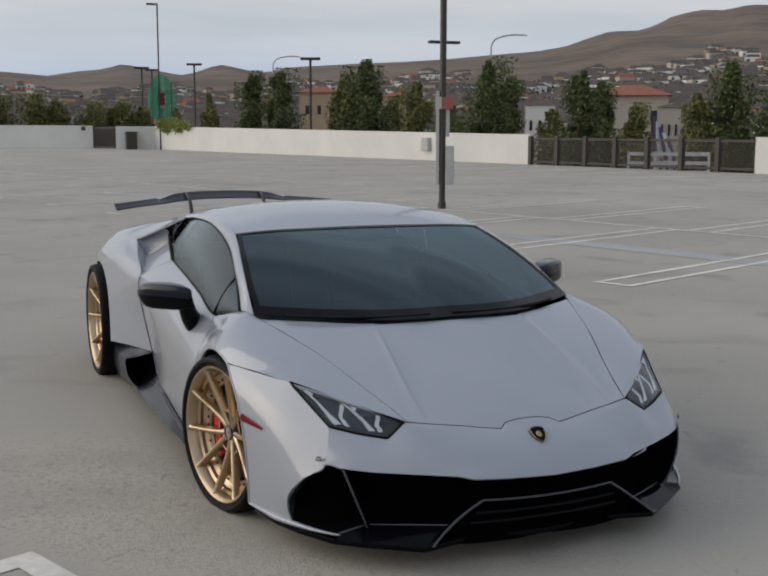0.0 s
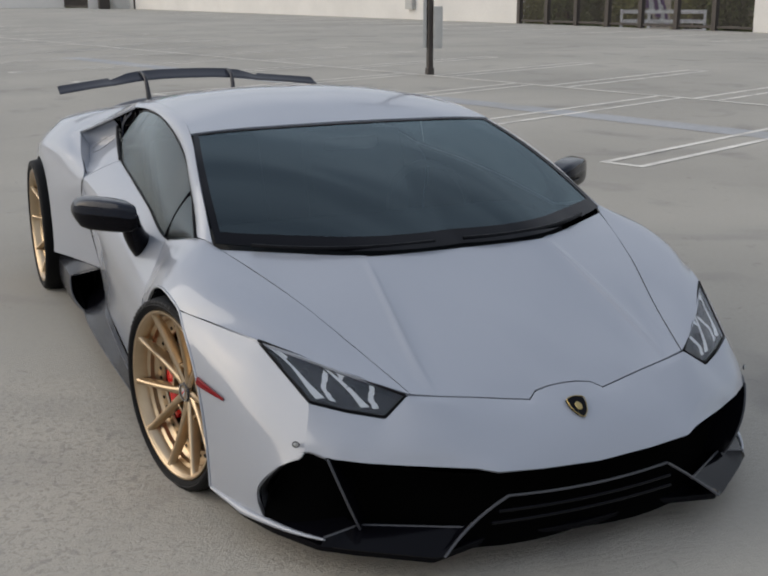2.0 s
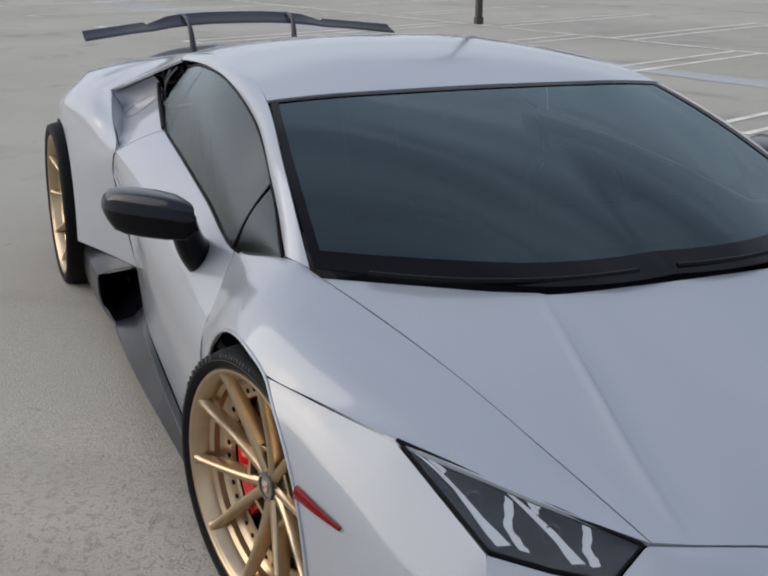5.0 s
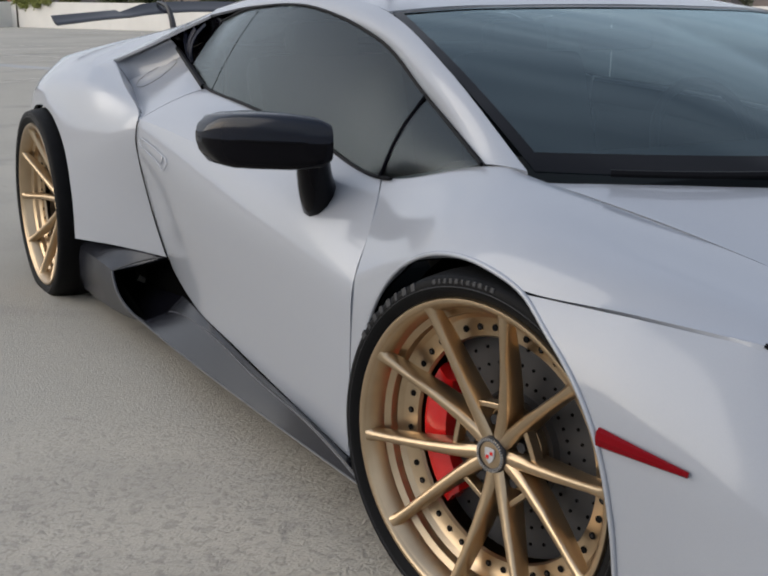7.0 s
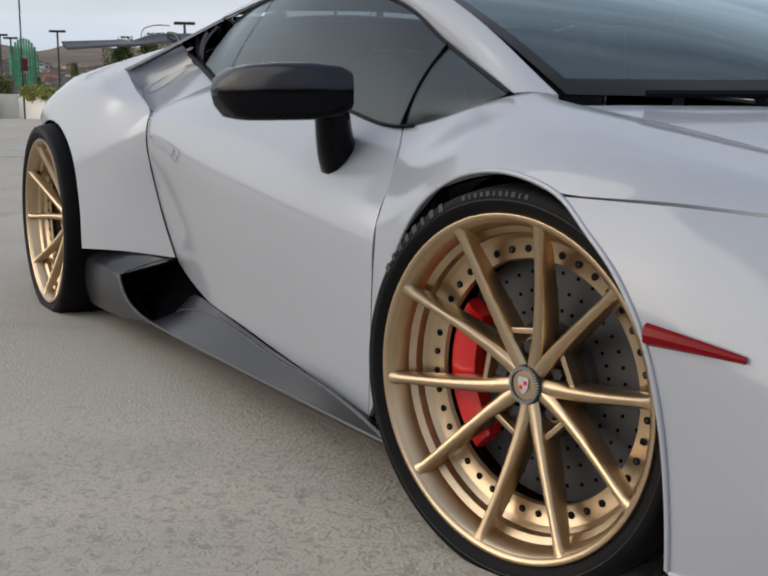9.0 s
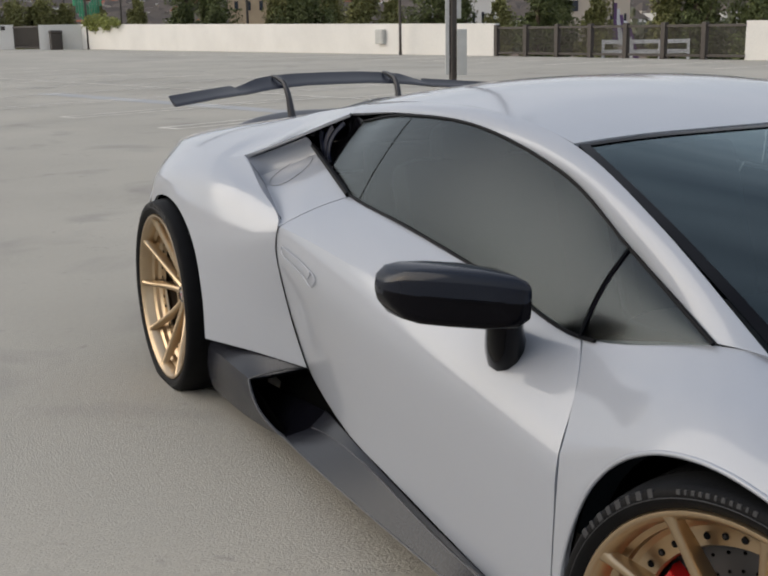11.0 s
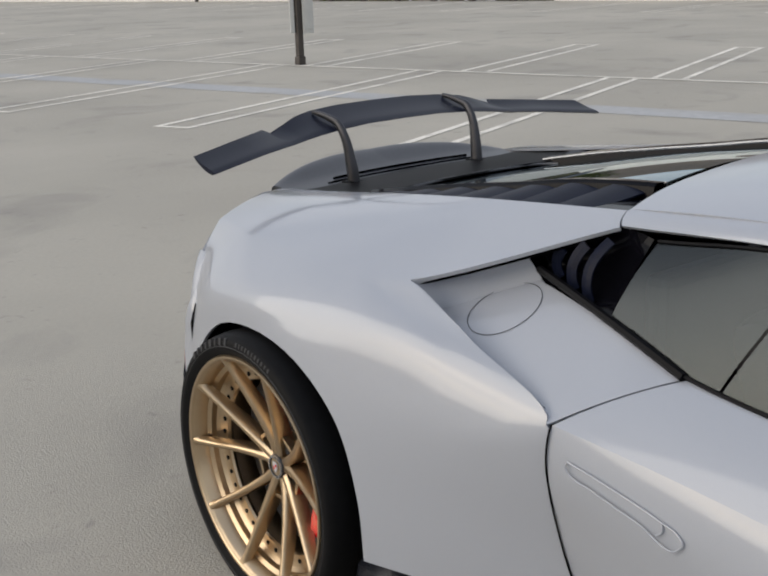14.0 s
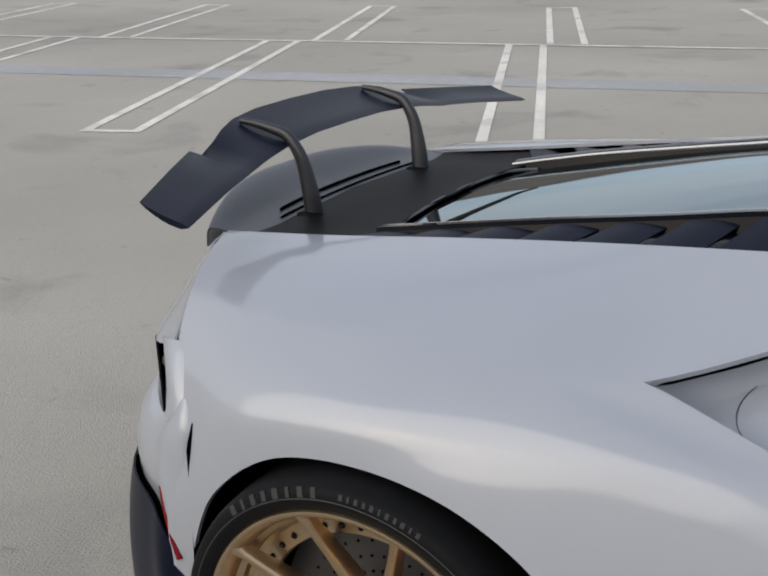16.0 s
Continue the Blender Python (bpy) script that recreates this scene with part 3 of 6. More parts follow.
# front wings: the top from the bonnet's seam to the wheel arch, and the strip between the arch and the door
WING_TOP = [
    [(-.4235, -.680, .499), (-.4885, -.465, .568), (-.5695, -.231, .647), (-.6835, .121, .7255), (-.722, .232, .741), (-.757, .527, .683)],
    [(-.52, -.60, .527), (-.59, -.41, .592), (-.675, -.17, .660), (-.745, .08, .712), (-.765, .25, .711), (-.785, .497, .645)],
    [(-.62, -.50, .558), (-.685, -.34, .610), (-.765, -.15, .655), (-.812, .06, .684), (-.824, .24, .667), (-.825, .462, .588)],
    [(-.727, -.372, .592), (-.80, -.212, .603), (-.857, -.056, .607), (-.868, .065, .631), (-.870, .235, .598), (-.862, .442, .52)],
]
WING_REAR = [
    [(-.8695, .225, .604), (-.874, .335, .510), (-.877, .390, .39), (-.879, .412, .225)],
    [(-.8655, .335, .575), (-.874, .385, .48), (-.877, .412, .37), (-.877, .428, .20)],
    [(-.8615, .4425, .522), (-.8695, .4385, .445), (-.8735, .4385, .35), (-.874, .4475, .172)],
]
for side in (R, L):
    a = loft_grid(WING_TOP, 24, 51, indexed=True)
    b = loft_grid(WING_REAR, 11, 20, indexed=True)
    for k in range(11):
        move = a[40 + k][-1] - b[0][k]
        for i in range(20):
            b[i][k] = b[i][k] + move * math.exp(-(i / 7) ** 2)
    LINER.extend([(a[6:], side > 0), (b, side > 0)])
    fender = part("front_wing", sheet([a, b], (side,), liner=False), PAINT, car, smooth=60)
    lip = [(-.845, -.272, .15), (-.847, -.267, .25), (-.851, -.252, .35), (-.855, -.222, .44), (-.859, -.170, .515), (-.860, -.117, .560), (-.858, -.056, .603), (-.866, .018, .626), (-.868, .105, .629), (-.869, .20, .609), (-.871, .272, .572), (-.873, .34, .504), (-.876, .382, .42), (-.878, .404, .343), (-.879, .412, .24)]
    part("arch_lip", tube([(x * -side, y, z) for x, y, z in lip], 0.0042, 80, 8), PAINT, fender, smooth=60)

# doors
DOOR_UPPER = [
    [(-.757, .532, .683), (-.742, .85, .725), (-.72, 1.25, .762), (-.690, 1.636, .786)],
    [(-.800, .482, .627), (-.788, .85, .672), (-.775, 1.28, .722), (-.757, 1.720, .747)],
    [(-.835, .458, .568), (-.830, .85, .617), (-.826, 1.30, .668), (-.826, 1.801, .694)],
    [(-.862, .4465, .515), (-.857, .85, .555), (-.849, 1.30, .60), (-.836, 1.803, .64)],
]
DOOR_LOWER = [
    [(-.872, .442, .40), (-.864, .85, .43), (-.850, 1.30, .46), (-.818, 1.790, .50)],
    [(-.874, .444, .29), (-.860, .85, .31), (-.843, 1.30, .35), (-.802, 1.765, .40)],
    [(-.873, .452, .168), (-.858, .85, .200), (-.840, 1.30, .236), (-.79, 1.705, .30)],
]
for side in (R, L):
    door = part("door", sheet([loft_grid(DOOR_UPPER[:3], 18, 40), loft_grid(DOOR_UPPER[2:] + DOOR_LOWER, 26, 40)], (side,)), PAINT, car, smooth=14)
    s = -side
    part("door_seam", tube([((x - .0030) * s, y, z) for x, y, z in ((-.828, 1.802, .690), (-.836, 1.803, .64), (-.829, 1.800, .57), (-.818, 1.790, .50), (-.802, 1.765, .40), (-.79, 1.705, .30))], 0.0020, 40, 5), VOID, door, "thin dark seam behind the door")
    # flush pull handle: a shallow raised flap
    flap = ((1.752, .648), (1.66, .637), (1.56, .621), (1.522, .612), (1.510, .602), (1.518, .590), (1.60, .603), (1.70, .620), (1.745, .629), (1.755, .637), (1.752, .648))
    rim = [((-.856 + (z - .57) * .19) * s, y, z) for y, z in flap]
    handle = part("door_handle", tube(rim, 0.0017, 90, 6), PAINT, door)
    part("handle_divider", tube([((-.8555 + (z - .57) * .19) * s, y, z) for y, z in ((1.556, .620), (1.550, .608), (1.560, .597))], 0.002, 12, 6), PAINT, handle)

# windscreen
SCREEN = [
    [(0, -.136, .732), (0, .30, .888), (0, .757, 1.005)],
    [(-.28, -.126, .733), (-.27, .30, .886), (-.26, .759, 1.003)],
    [(-.50, .004, .735), (-.475, .38, .884), (-.44, .765, .999)],
    [(-.690, .144, .739), (-.648, .462, .880), (-.586, .786, .987)],
]
part("windscreen", sheet([loft_grid(SCREEN, 24, 24)], (R, L), 0, liner=False), SCREEN_GLASS, car, "tinted windscreen", smooth=60).visible_shadow = False


def border_strip(rails, wide, name, mat, low=None):
    """A dark printed border that lies on a pane along its edges."""
    net = loft_grid(rails, 60, 60)
    bm = bmesh.new()
    for side in (R, L):
        s = -side
        rows = {}

        def at(i, j):
            if (i, j) not in rows:
                q = net[i][j]
                a = net[min(i + 1, 59)][j] - net[max(i - 1, 0)][j]
                b = net[i][min(j + 1, 59)] - net[i][max(j - 1, 0)]
                nrm = a.cross(b).normalized()
                nrm = nrm if nrm.z > 0 else -nrm
                q = q + nrm * 0.0025
                rows[i, j] = bm.verts.new((s * q.x, q.y, q.z))
            return rows[i, j]

        for i in range(59):
            for j in range(59):
                if i < low or i > 57 or j > 59 - wide:
                    bm.faces.new([at(i, j), at(i + 1, j), at(i + 1, j + 1), at(i, j + 1)][::s])
    return bm


part("windscreen_border", border_strip(SCREEN, 3, "border", BLACK_GLOSS, low=5), BLACK_GLOSS, car, smooth=60)

# pillars with the roof rails, and the roof
PILLAR = [
    [(-.698, .152, .740), (-.653, .46, .886), (-.594, .788, .991), (-.560, 1.13, 1.034), (-.545, 1.5, 1.034), (-.53, 1.895, 1.004)],
    [(-.714, .19, .745), (-.672, .49, .869), (-.622, .79, .969), (-.594, 1.13, 1.023), (-.578, 1.5, 1.022), (-.555, 1.89, .995)],
    [(-.724, .237, .744), (-.664, .52, .838), (-.627, .77, .938), (-.607, 1.13, 1.005), (-.588, 1.517, 1.006), (-.573, 1.878, .982)],
]
for side in (R, L):
    part("roof_pillar", sheet([loft_grid(PILLAR, 12, 50, 0.001, indexed=True)], (side,)), PAINT, car, smooth=60)
ROOF = [
    [(0, .764, 1.011), (0, 1.0, 1.060), (0, 1.3, 1.086), (0, 1.6, 1.078), (0, 1.94, 1.040)],
    [(-.27, .766, 1.008), (-.27, 1.0, 1.055), (-.265, 1.3, 1.079), (-.26, 1.6, 1.070), (-.25, 1.93, 1.032)],
    [(-.46, .774, 1.003), (-.45, 1.0, 1.039), (-.44, 1.3, 1.058), (-.435, 1.6, 1.051), (-.43, 1.91, 1.020)],
    [(-.593, .790, .992), (-.571, 1.0, 1.022), (-.554, 1.3, 1.035), (-.543, 1.6, 1.030), (-.53, 1.893, 1.004)],
]
part("roof", sheet([loft_grid(ROOF, 30, 30)], (R, L)), PAINT, car, smooth=60)

# side windows
GLASS_SIDE = [
    [(-.733, .240, .742), (-.757, .530, .687), (-.741, .85, .730), (-.718, 1.25, .767), (-.690, 1.620, .790), (-.655, 1.83, .834)],
    [(-.731, .239, .743), (-.722, .525, .765), (-.697, .81, .838), (-.672, 1.19, .892), (-.645, 1.57, .90), (-.614, 1.82, .898)],
    [(-.728, .238, .744), (-.663, .52, .836), (-.626, .77, .936), (-.606, 1.13, 1.003), (-.587, 1.517, 1.001), (-.562, 1.80, .966)],
]
BELT, TOPLINE = GLASS_SIDE[0], GLASS_SIDE[2]
for side in (R, L):
    for name, lo, hi in (("quarter_light", 0.004, 0.196), ("door_window", 0.206, 0.765), ("rear_quarter_light", 0.769, 1.0)):
        pane = part(name, sheet([loft_grid(GLASS_SIDE, 12, 20, lo=lo, hi=hi, indexed=True)], (side,), 0, liner=False), SIDE_GLASS, car, "dark tinted side glass", smooth=60)
        pane.visible_shadow = False
    s = -side
    post = [by_index(r, 51)[10] for r in GLASS_SIDE]
    middle = post[0].lerp(post[2], .5).lerp(post[1], .55)
    bar = [((v.x - 0.003) * s, v.y, v.z) for v in (post[0], middle, post[2])]
    part("window_divider", tube(bar, 0.0042, 10, 6, flat=(1.2, 0.6)), BLACK_GLOSS, car)
    for rail, first in ((BELT, 4), (TOPLINE, 0)):
        way = [(v.x * s - 0.003 * s, v.y, v.z) for v in by_index(rail, 24)[first:]]
        part("window_seal", tube(way, 0.0036, 50, 6), BLACK_MATT, car)

# the black air intake behind the side window, and the sunken silver panel with the fuel flap
POCKET = [
    [(-.690, 1.643, .786), (-.658, 1.83, .828), (-.628, 1.97, .848), (-.615, 2.045, .856)],
    [(-.757, 1.7255, .747), (-.710, 1.92, .784), (-.682, 2.05, .806), (-.665, 2.140, .817)],
    [(-.815, 1.799, .701), (-.766, 2.01, .737), (-.744, 2.12, .763), (-.726, 2.215, .782)],
]
POCKET_REAR = [
    [(-.612, 2.03, .852), (-.664, 2.125, .812), (-.726, 2.205, .778)],
    [(-.632, 2.055, .902), (-.694, 2.158, .862), (-.759, 2.247, .8375)],
    [(-.652, 2.045, .915), (-.710, 2.150, .876), (-.760, 2.249, .8395)],
]
POCKET_WALL = [
    [(-.815, 1.799, .701), (-.766, 2.01, .737), (-.744, 2.12, .763), (-.726, 2.215, .782)],
    [(-.829, 1.8135, .692), (-.797, 2.03, .777), (-.766, 2.20, .828), (-.761, 2.250, .8405)],
]
INTAKE = [
    [(-.655, 1.832, .832), (-.608, 1.825, .897), (-.563, 1.812, .967)],
    [(-.632, 1.93, .846), (-.560, 1.94, .89), (-.568, 1.868, .977)],
    [(-.620, 2.03, .860), (-.59, 2.04, .88), (-.640, 2.03, .915)],
]
for side in (R, L):
    s = -side
    floor_net = loft_grid(POCKET, 31, 46, indexed=True)
    panel = part("intake_panel", sheet([floor_net, loft_grid(POCKET_WALL, 5, 46, indexed=True)], (side,), 0.004, liner=False), PAINT, car, smooth=70)
    part("side_intake", sheet([loft_grid(INTAKE, 14, 14)], (side,), 0, liner=False), BLACK_GLOSS, car, "black air intake behind the window", smooth=30)
    for k in range(3):
        y = 1.90 + 0.045 * k
        part("intake_blade", tube([((-.628 + .010 * k) * s, y, .846 + .012 * k), ((-.625 + .008 * k) * s, y + .01, .89), ((-.585 - .015 * k) * s, y - .01, .955 - .012 * k)], 0.006, 10, 6, flat=(0.5, 2.2)), CARBON, car)
    way = [(v.x * s - 0.003 * s, v.y, v.z + 0.002) for v in spline([(-.690, 1.64, .789), (-.660, 1.83, .838), (-.622, 2.03, .880)], 16)]
    part("intake_seal", tube(way, 0.008, 24, 6), BLACK_MATT, car)
    part("pocket_rear", sheet([loft_grid(POCKET_REAR, 9, 16)], (side,), 0.003, liner=False), PAINT, car, "shaded rear wall of the intake pocket", smooth=60)
    # round fuel flap: a thin groove
    c, u = Vector((-.688, 2.066, .815)), Vector((-.090, -.048, -.068)).normalized()
    v = Vector((.059, -.155, .076)).normalized()
    ring = []
    for i in range(41):
        want = c + u * math.cos(math.pi * i / 20) * 0.062 + v * math.sin(math.pi * i / 20) * 0.078
        k, j = min(((k, j) for k in range(1, 45) for j in range(1, 30)), key=lambda kj: (floor_net[kj[0]][kj[1]] - want).length)
        out = (floor_net[k + 1][j] - floor_net[k - 1][j]).cross(floor_net[k][j + 1] - floor_net[k][j - 1]).normalized()
        out = out if out.z > 0 else -out
        ring.append(want + out * ((floor_net[k][j] - want).dot(out) + 0.0016))
    part("fuel_flap", tube([(q.x * s, q.y, q.z) for q in ring], 0.0007, 60, 5, caps=False), DARK_METAL, panel, "thin round seam of a fuel flap")

# rear wings
HAUNCH_TOP = [
    [(-.532, 1.90, 1.001), (-.50, 2.2, .968), (-.478, 2.45, .939), (-.463, 2.7, .908), (-.452, 2.95, .875), (-.435, 3.23, .842)],
    [(-.556, 1.893, .991), (-.60, 2.22, .918), (-.625, 2.46, .901), (-.625, 2.70, .886), (-.605, 2.93, .867), (-.57, 3.17, .843)],
    [(-.575, 1.88, .980), (-.762, 2.252, .842), (-.784, 2.45, .835), (-.782, 2.68, .834), (-.760, 2.90, .830), (-.718, 3.095, .820)],
]
HAUNCH_MID = [(-.797, 2.03, .777), (-.838, 2.31, .799), (-.858, 2.62, .788), (-.830, 2.88, .779), (-.782, 3.085, .745)]
ARCH_EDGE = [(-.925, 2.225, .285), (-.922, 2.245, .42), (-.920, 2.31, .56), (-.916, 2.45, .650), (-.912, 2.62, .680), (-.906, 2.79, .652), (-.895, 2.92, .552), (-.880, 2.985, .43), (-.868, 3.01, .32)]
ARCH_MID = [(-.862, 1.98, .30), (-.873, 2.02, .44), (-.890, 2.12, .585), (-.902, 2.36, .690), (-.907, 2.61, .710), (-.899, 2.83, .688), (-.882, 2.965, .60), (-.877, 3.012, .47), (-.871, 3.025, .34)]
ARCH_OUT = [(-.79, 1.73, .305), (-.806, 1.78, .43), (-.829, 1.813, .692), (-.868, 2.235, .757), (-.897, 2.60, .752), (-.882, 2.87, .722), (-.846, 3.02, .66), (-.872, 3.048, .50), (-.871, 3.056, .36)]
arch = [by_index(r, 73) for r in (ARCH_OUT, ARCH_MID, ARCH_EDGE)]
arch[0][18:37] = by_index([ARCH_OUT[2], (-.835, 1.93, .728), (-.846, 2.06, .755), (-.864, 2.22, .767), ARCH_OUT[4]], 19)
crest = by_index(HAUNCH_TOP[2], 46)
top_net = loft_grid([by_index(r, 46) for r in HAUNCH_TOP[:2]] + [crest], 20, 46, indexed=True)
middle = by_index(HAUNCH_MID, 37)
side_net = [by_index([crest[9 + i], middle[i], arch[0][18 + i], arch[1][18 + i], arch[2][18 + i]], 29) for i in range(37)]
# round the shoulder off
for turn in range(24):
    for i, row in enumerate(side_net):
        soft = 0.5 * min(1.0, i / 5)
        side_net[i] = row[:1] + [q.lerp((row[j] + row[j + 2]) / 2, soft) for j, q in enumerate(row[1:-1])] + row[-1:]
arch_nets = []
for lo, hi, joint, meet in ((0, 18, side_net[0], 18), (54, 72, side_net[-1], 54)):
    net = [by_index([r[i] for r in arch], 15) for i in range(lo, hi + 1)]
    own = [q.copy() for q in net[meet - lo]]
    for i in range(len(net)):
        near = max(0.0, 1 - abs(i + lo - meet) / 12) ** 1.5
        net[i] = [q + (joint[14 + k] - own[k]) * near for k, q in enumerate(net[i])]
    arch_nets.append(net)
for side in (R, L):
    part("rear_wing_panel", sheet([top_net, side_net] + arch_nets, (side,)), PAINT, car, smooth=75)

# nose: from the bonnet's edge to the black mouth, and round to the wheel arch
NOSE = [
    [(0, -.735, .470), (0, -.80, .440), (0, -.872, .385), (0, -.912, .338)],
    [(-.088, -.738, .467), (-.095, -.80, .438), (-.105, -.872, .384), (-.11, -.911, .339)],
    [(-.112, -.742, .464), (-.12, -.805, .434), (-.15, -.872, .382), (-.16, -.909, .340)],
    [(-.25, -.721, .473), (-.26, -.775, .445), (-.28, -.85, .390), (-.29, -.895, .346)],
    [(-.425, -.683, .494), (-.43, -.735, .455), (-.45, -.79, .400), (-.47, -.815, .354)],
    [(-.498, -.696, .450), (-.52, -.715, .428), (-.55, -.735, .395), (-.57, -.748, .362)],
    [(-.58, -.645, .462), (-.60, -.668, .432), (-.622, -.69, .398), (-.640, -.700, .366)],
    [(-.660, -.585, .477), (-.671, -.607, .440), (-.683, -.624, .405), (-.693, -.634, .371)],
]
NOSE_EDGE = BONNET_EDGE[:-1] + [(-.430, -.677, .497), (-.498, -.694, .4515), (-.58, -.643, .4625), (-.660, -.583, .479)]
CHEEK = [
    [(-.660, -.585, .477), (-.727, -.374, .588), (-.80, -.215, .599), (-.8575, -.059, .603)],
    [(-.676, -.612, .425), (-.763, -.42, .495), (-.822, -.275, .52), (-.8600, -.150, .534)],
    [(-.693, -.634, .371), (-.780, -.46, .405), (-.828, -.325, .42), (-.8550, -.220, .444)],
    [(-.751, -.572, .308), (-.793, -.46, .34), (-.828, -.345, .35), (-.8505, -.250, .36)],
    [(-.783, -.515, .225), (-.804, -.45, .24), (-.829, -.355, .25), (-.8470, -.264, .26)],
    [(-.771, -.525, .158), (-.800, -.45, .150), (-.825, -.36, .148), (-.8450, -.270, .145)],
]
NOSE_FOOT = [(0, -.914, .336), (-.16, -.909, .342), (-.285, -.899, .351), (-.33, -.873, .358), (-.47, -.805, .362), (-.57, -.748, .364), (-.640, -.698, .367), (-.693, -.634, .371)]
net = onto_edge(loft_grid(NOSE, 90, 24), NOSE_EDGE, (0, -.0035, -.0025), 2.0)
part("front_bumper", sheet([onto_edge(net, NOSE_FOOT, reach=4.0, last=True)], (R, L)), PAINT, car, smooth=50)
for side in (R, L):
    net = loft_grid([straight(CHEEK[0], 25)] + [by_index(r, 25) for r in CHEEK[1:]], 30, 25, 0.0008, indexed=True)
    for j in range(1, 12):
        net[0][j] = net[0][j] + (net[0][j] - net[1][j]).normalized() * .003 + Vector((.0004, .0006, 0))
    part("bumper_cheek", sheet([net], (side,)), PAINT, car, smooth=60)
    s = -side
    bm = bmesh.new()
    bmesh.ops.create_uvsphere(bm, u_segments=12, v_segments=8, radius=0.006, matrix=Matrix.Translation((-.709 * s, -.620, .388)) @ Matrix.Diagonal((1, .6, 1, 1)))
    sensor = part("parking_sensor", bm, GREY_BOX, car, "small round pale sensor", smooth=60)
    q = [(-.709 * s + .0072 * s * math.cos(a), -.621 - .005 * math.cos(a), .388 + .0072 * math.sin(a)) for a in (2 * math.pi * i / 16 for i in range(17))]
    part("sensor_ring", tube(q, 0.0016, 24, 5, caps=False), DARK_METAL, sensor)

# emblem: a small shield
bm = bmesh.new()
shape = [(a * .85, b * .85) for a, b in ((-.030, .028), (-.016, .034), (0, .036), (.016, .034), (.030, .028), (.028, 0), (.017, -.026), (0, -.040), (-.017, -.026), (-.028, 0))]
m = Matrix.Translation((0, -.803, .441)) @ Euler((radians(36), 0, 0)).to_matrix().to_4x4()
low = [bm.verts.new(m @ Vector((x, z, -.004))) for x, z in shape]
top = [bm.verts.new(m @ Vector((x, z, .004))) for x, z in shape]
bm.faces.new(top), bm.faces.new(low[::-1])
for i in range(len(shape)):
    bm.faces.new((low[i], low[(i + 1) % 10], top[(i + 1) % 10], top[i]))
bmesh.ops.recalc_face_normals(bm, faces=bm.faces)
badge = part("emblem", bm, BLACK_GLOSS, car, "small black and gold shield emblem")
bm = bmesh.new()
bmesh.ops.create_uvsphere(bm, u_segments=12, v_segments=8, radius=1, matrix=m @ Matrix.Translation((0, 0, .005)) @ Matrix.Diagonal((.010, .013, .003, 1)))
part("emblem_centre", bm, GOLD, badge, smooth=60)
part("emblem_rim", tube([m @ Vector((x, z, .005)) for x, z in shape + shape[:1]], 0.0012, 50, 5), GOLD, badge)

# black mouth: a recessed wall with its shade in the colour, upright fins, the trapezoid frame and the splitter
MOUTH = [
    [(0, -.898, .335), (0, -.80, .25), (0, -.83, .11)],
    [(-.29, -.885, .343), (-.29, -.79, .25), (-.29, -.82, .11)],
    [(-.57, -.735, .359), (-.55, -.66, .25), (-.56, -.68, .12)],
    [(-.690, -.64, .367), (-.68, -.58, .26), (-.69, -.60, .15)],
    [(-.765, -.55, .21), (-.75, -.50, .2), (-.77, -.53, .16)],
]
part("lower_grille", sheet([loft_grid(MOUTH, 40, 14)], (R, L), 0, liner=False), VOID, car, "recessed lower grille wall with shade put into its black", smooth=60)
PLATE = [(-.825, -.27), (-.795, -.42), (-.75, -.54), (-.676, -.672), (-.60, -.735), (-.435, -.850), (-.40, -.842), (-.235, -.806), (-.11, -.834), (0, -.840)]
part("front_splitter", prism(PLATE[:-1] + [(0, -.840)] + [(-x, y) for x, y in PLATE[-2::-1]] + [(.70, -.30), (-.70, -.30)], .112, .130, bevel=.003), BLACK_GLOSS, car, "thin gloss black front splitter", smooth=35)
LIP_LINE = [(-.665, -.690, .155), (-.571, -.694, .172), (-.350, -.845, .190), (-.335, -.858, .204)]
LIP_FOOT = [(-.673, -.690, .133), (-.60, -.752, .134), (-.440, -.868, .136), (-.42, -.878, .140)]
POCKET_FLOOR = [
    [(-.773, -.525, .155), (-.745, -.565, .151), (-.665, -.690, .152)],
    [(-.70, -.47, .17), (-.66, -.52, .172), (-.571, -.692, .172)],
]
MOUTH_WALL = [
    [(-.655, -.690, .369), (-.694, -.633, .370), (-.751, -.571, .307), (-.783, -.514, .224), (-.771, -.524, .157)],
    [(-.63, -.63, .352), (-.668, -.583, .350), (-.716, -.525, .288), (-.742, -.470, .220), (-.735, -.470, .17)],
]
FIN = [
    [(-.652, -.690, .367), (-.620, -.722, .27), (-.577, -.712, .172)],
    [(-.600, -.62, .34), (-.575, -.655, .26), (-.545, -.66, .165)],
]
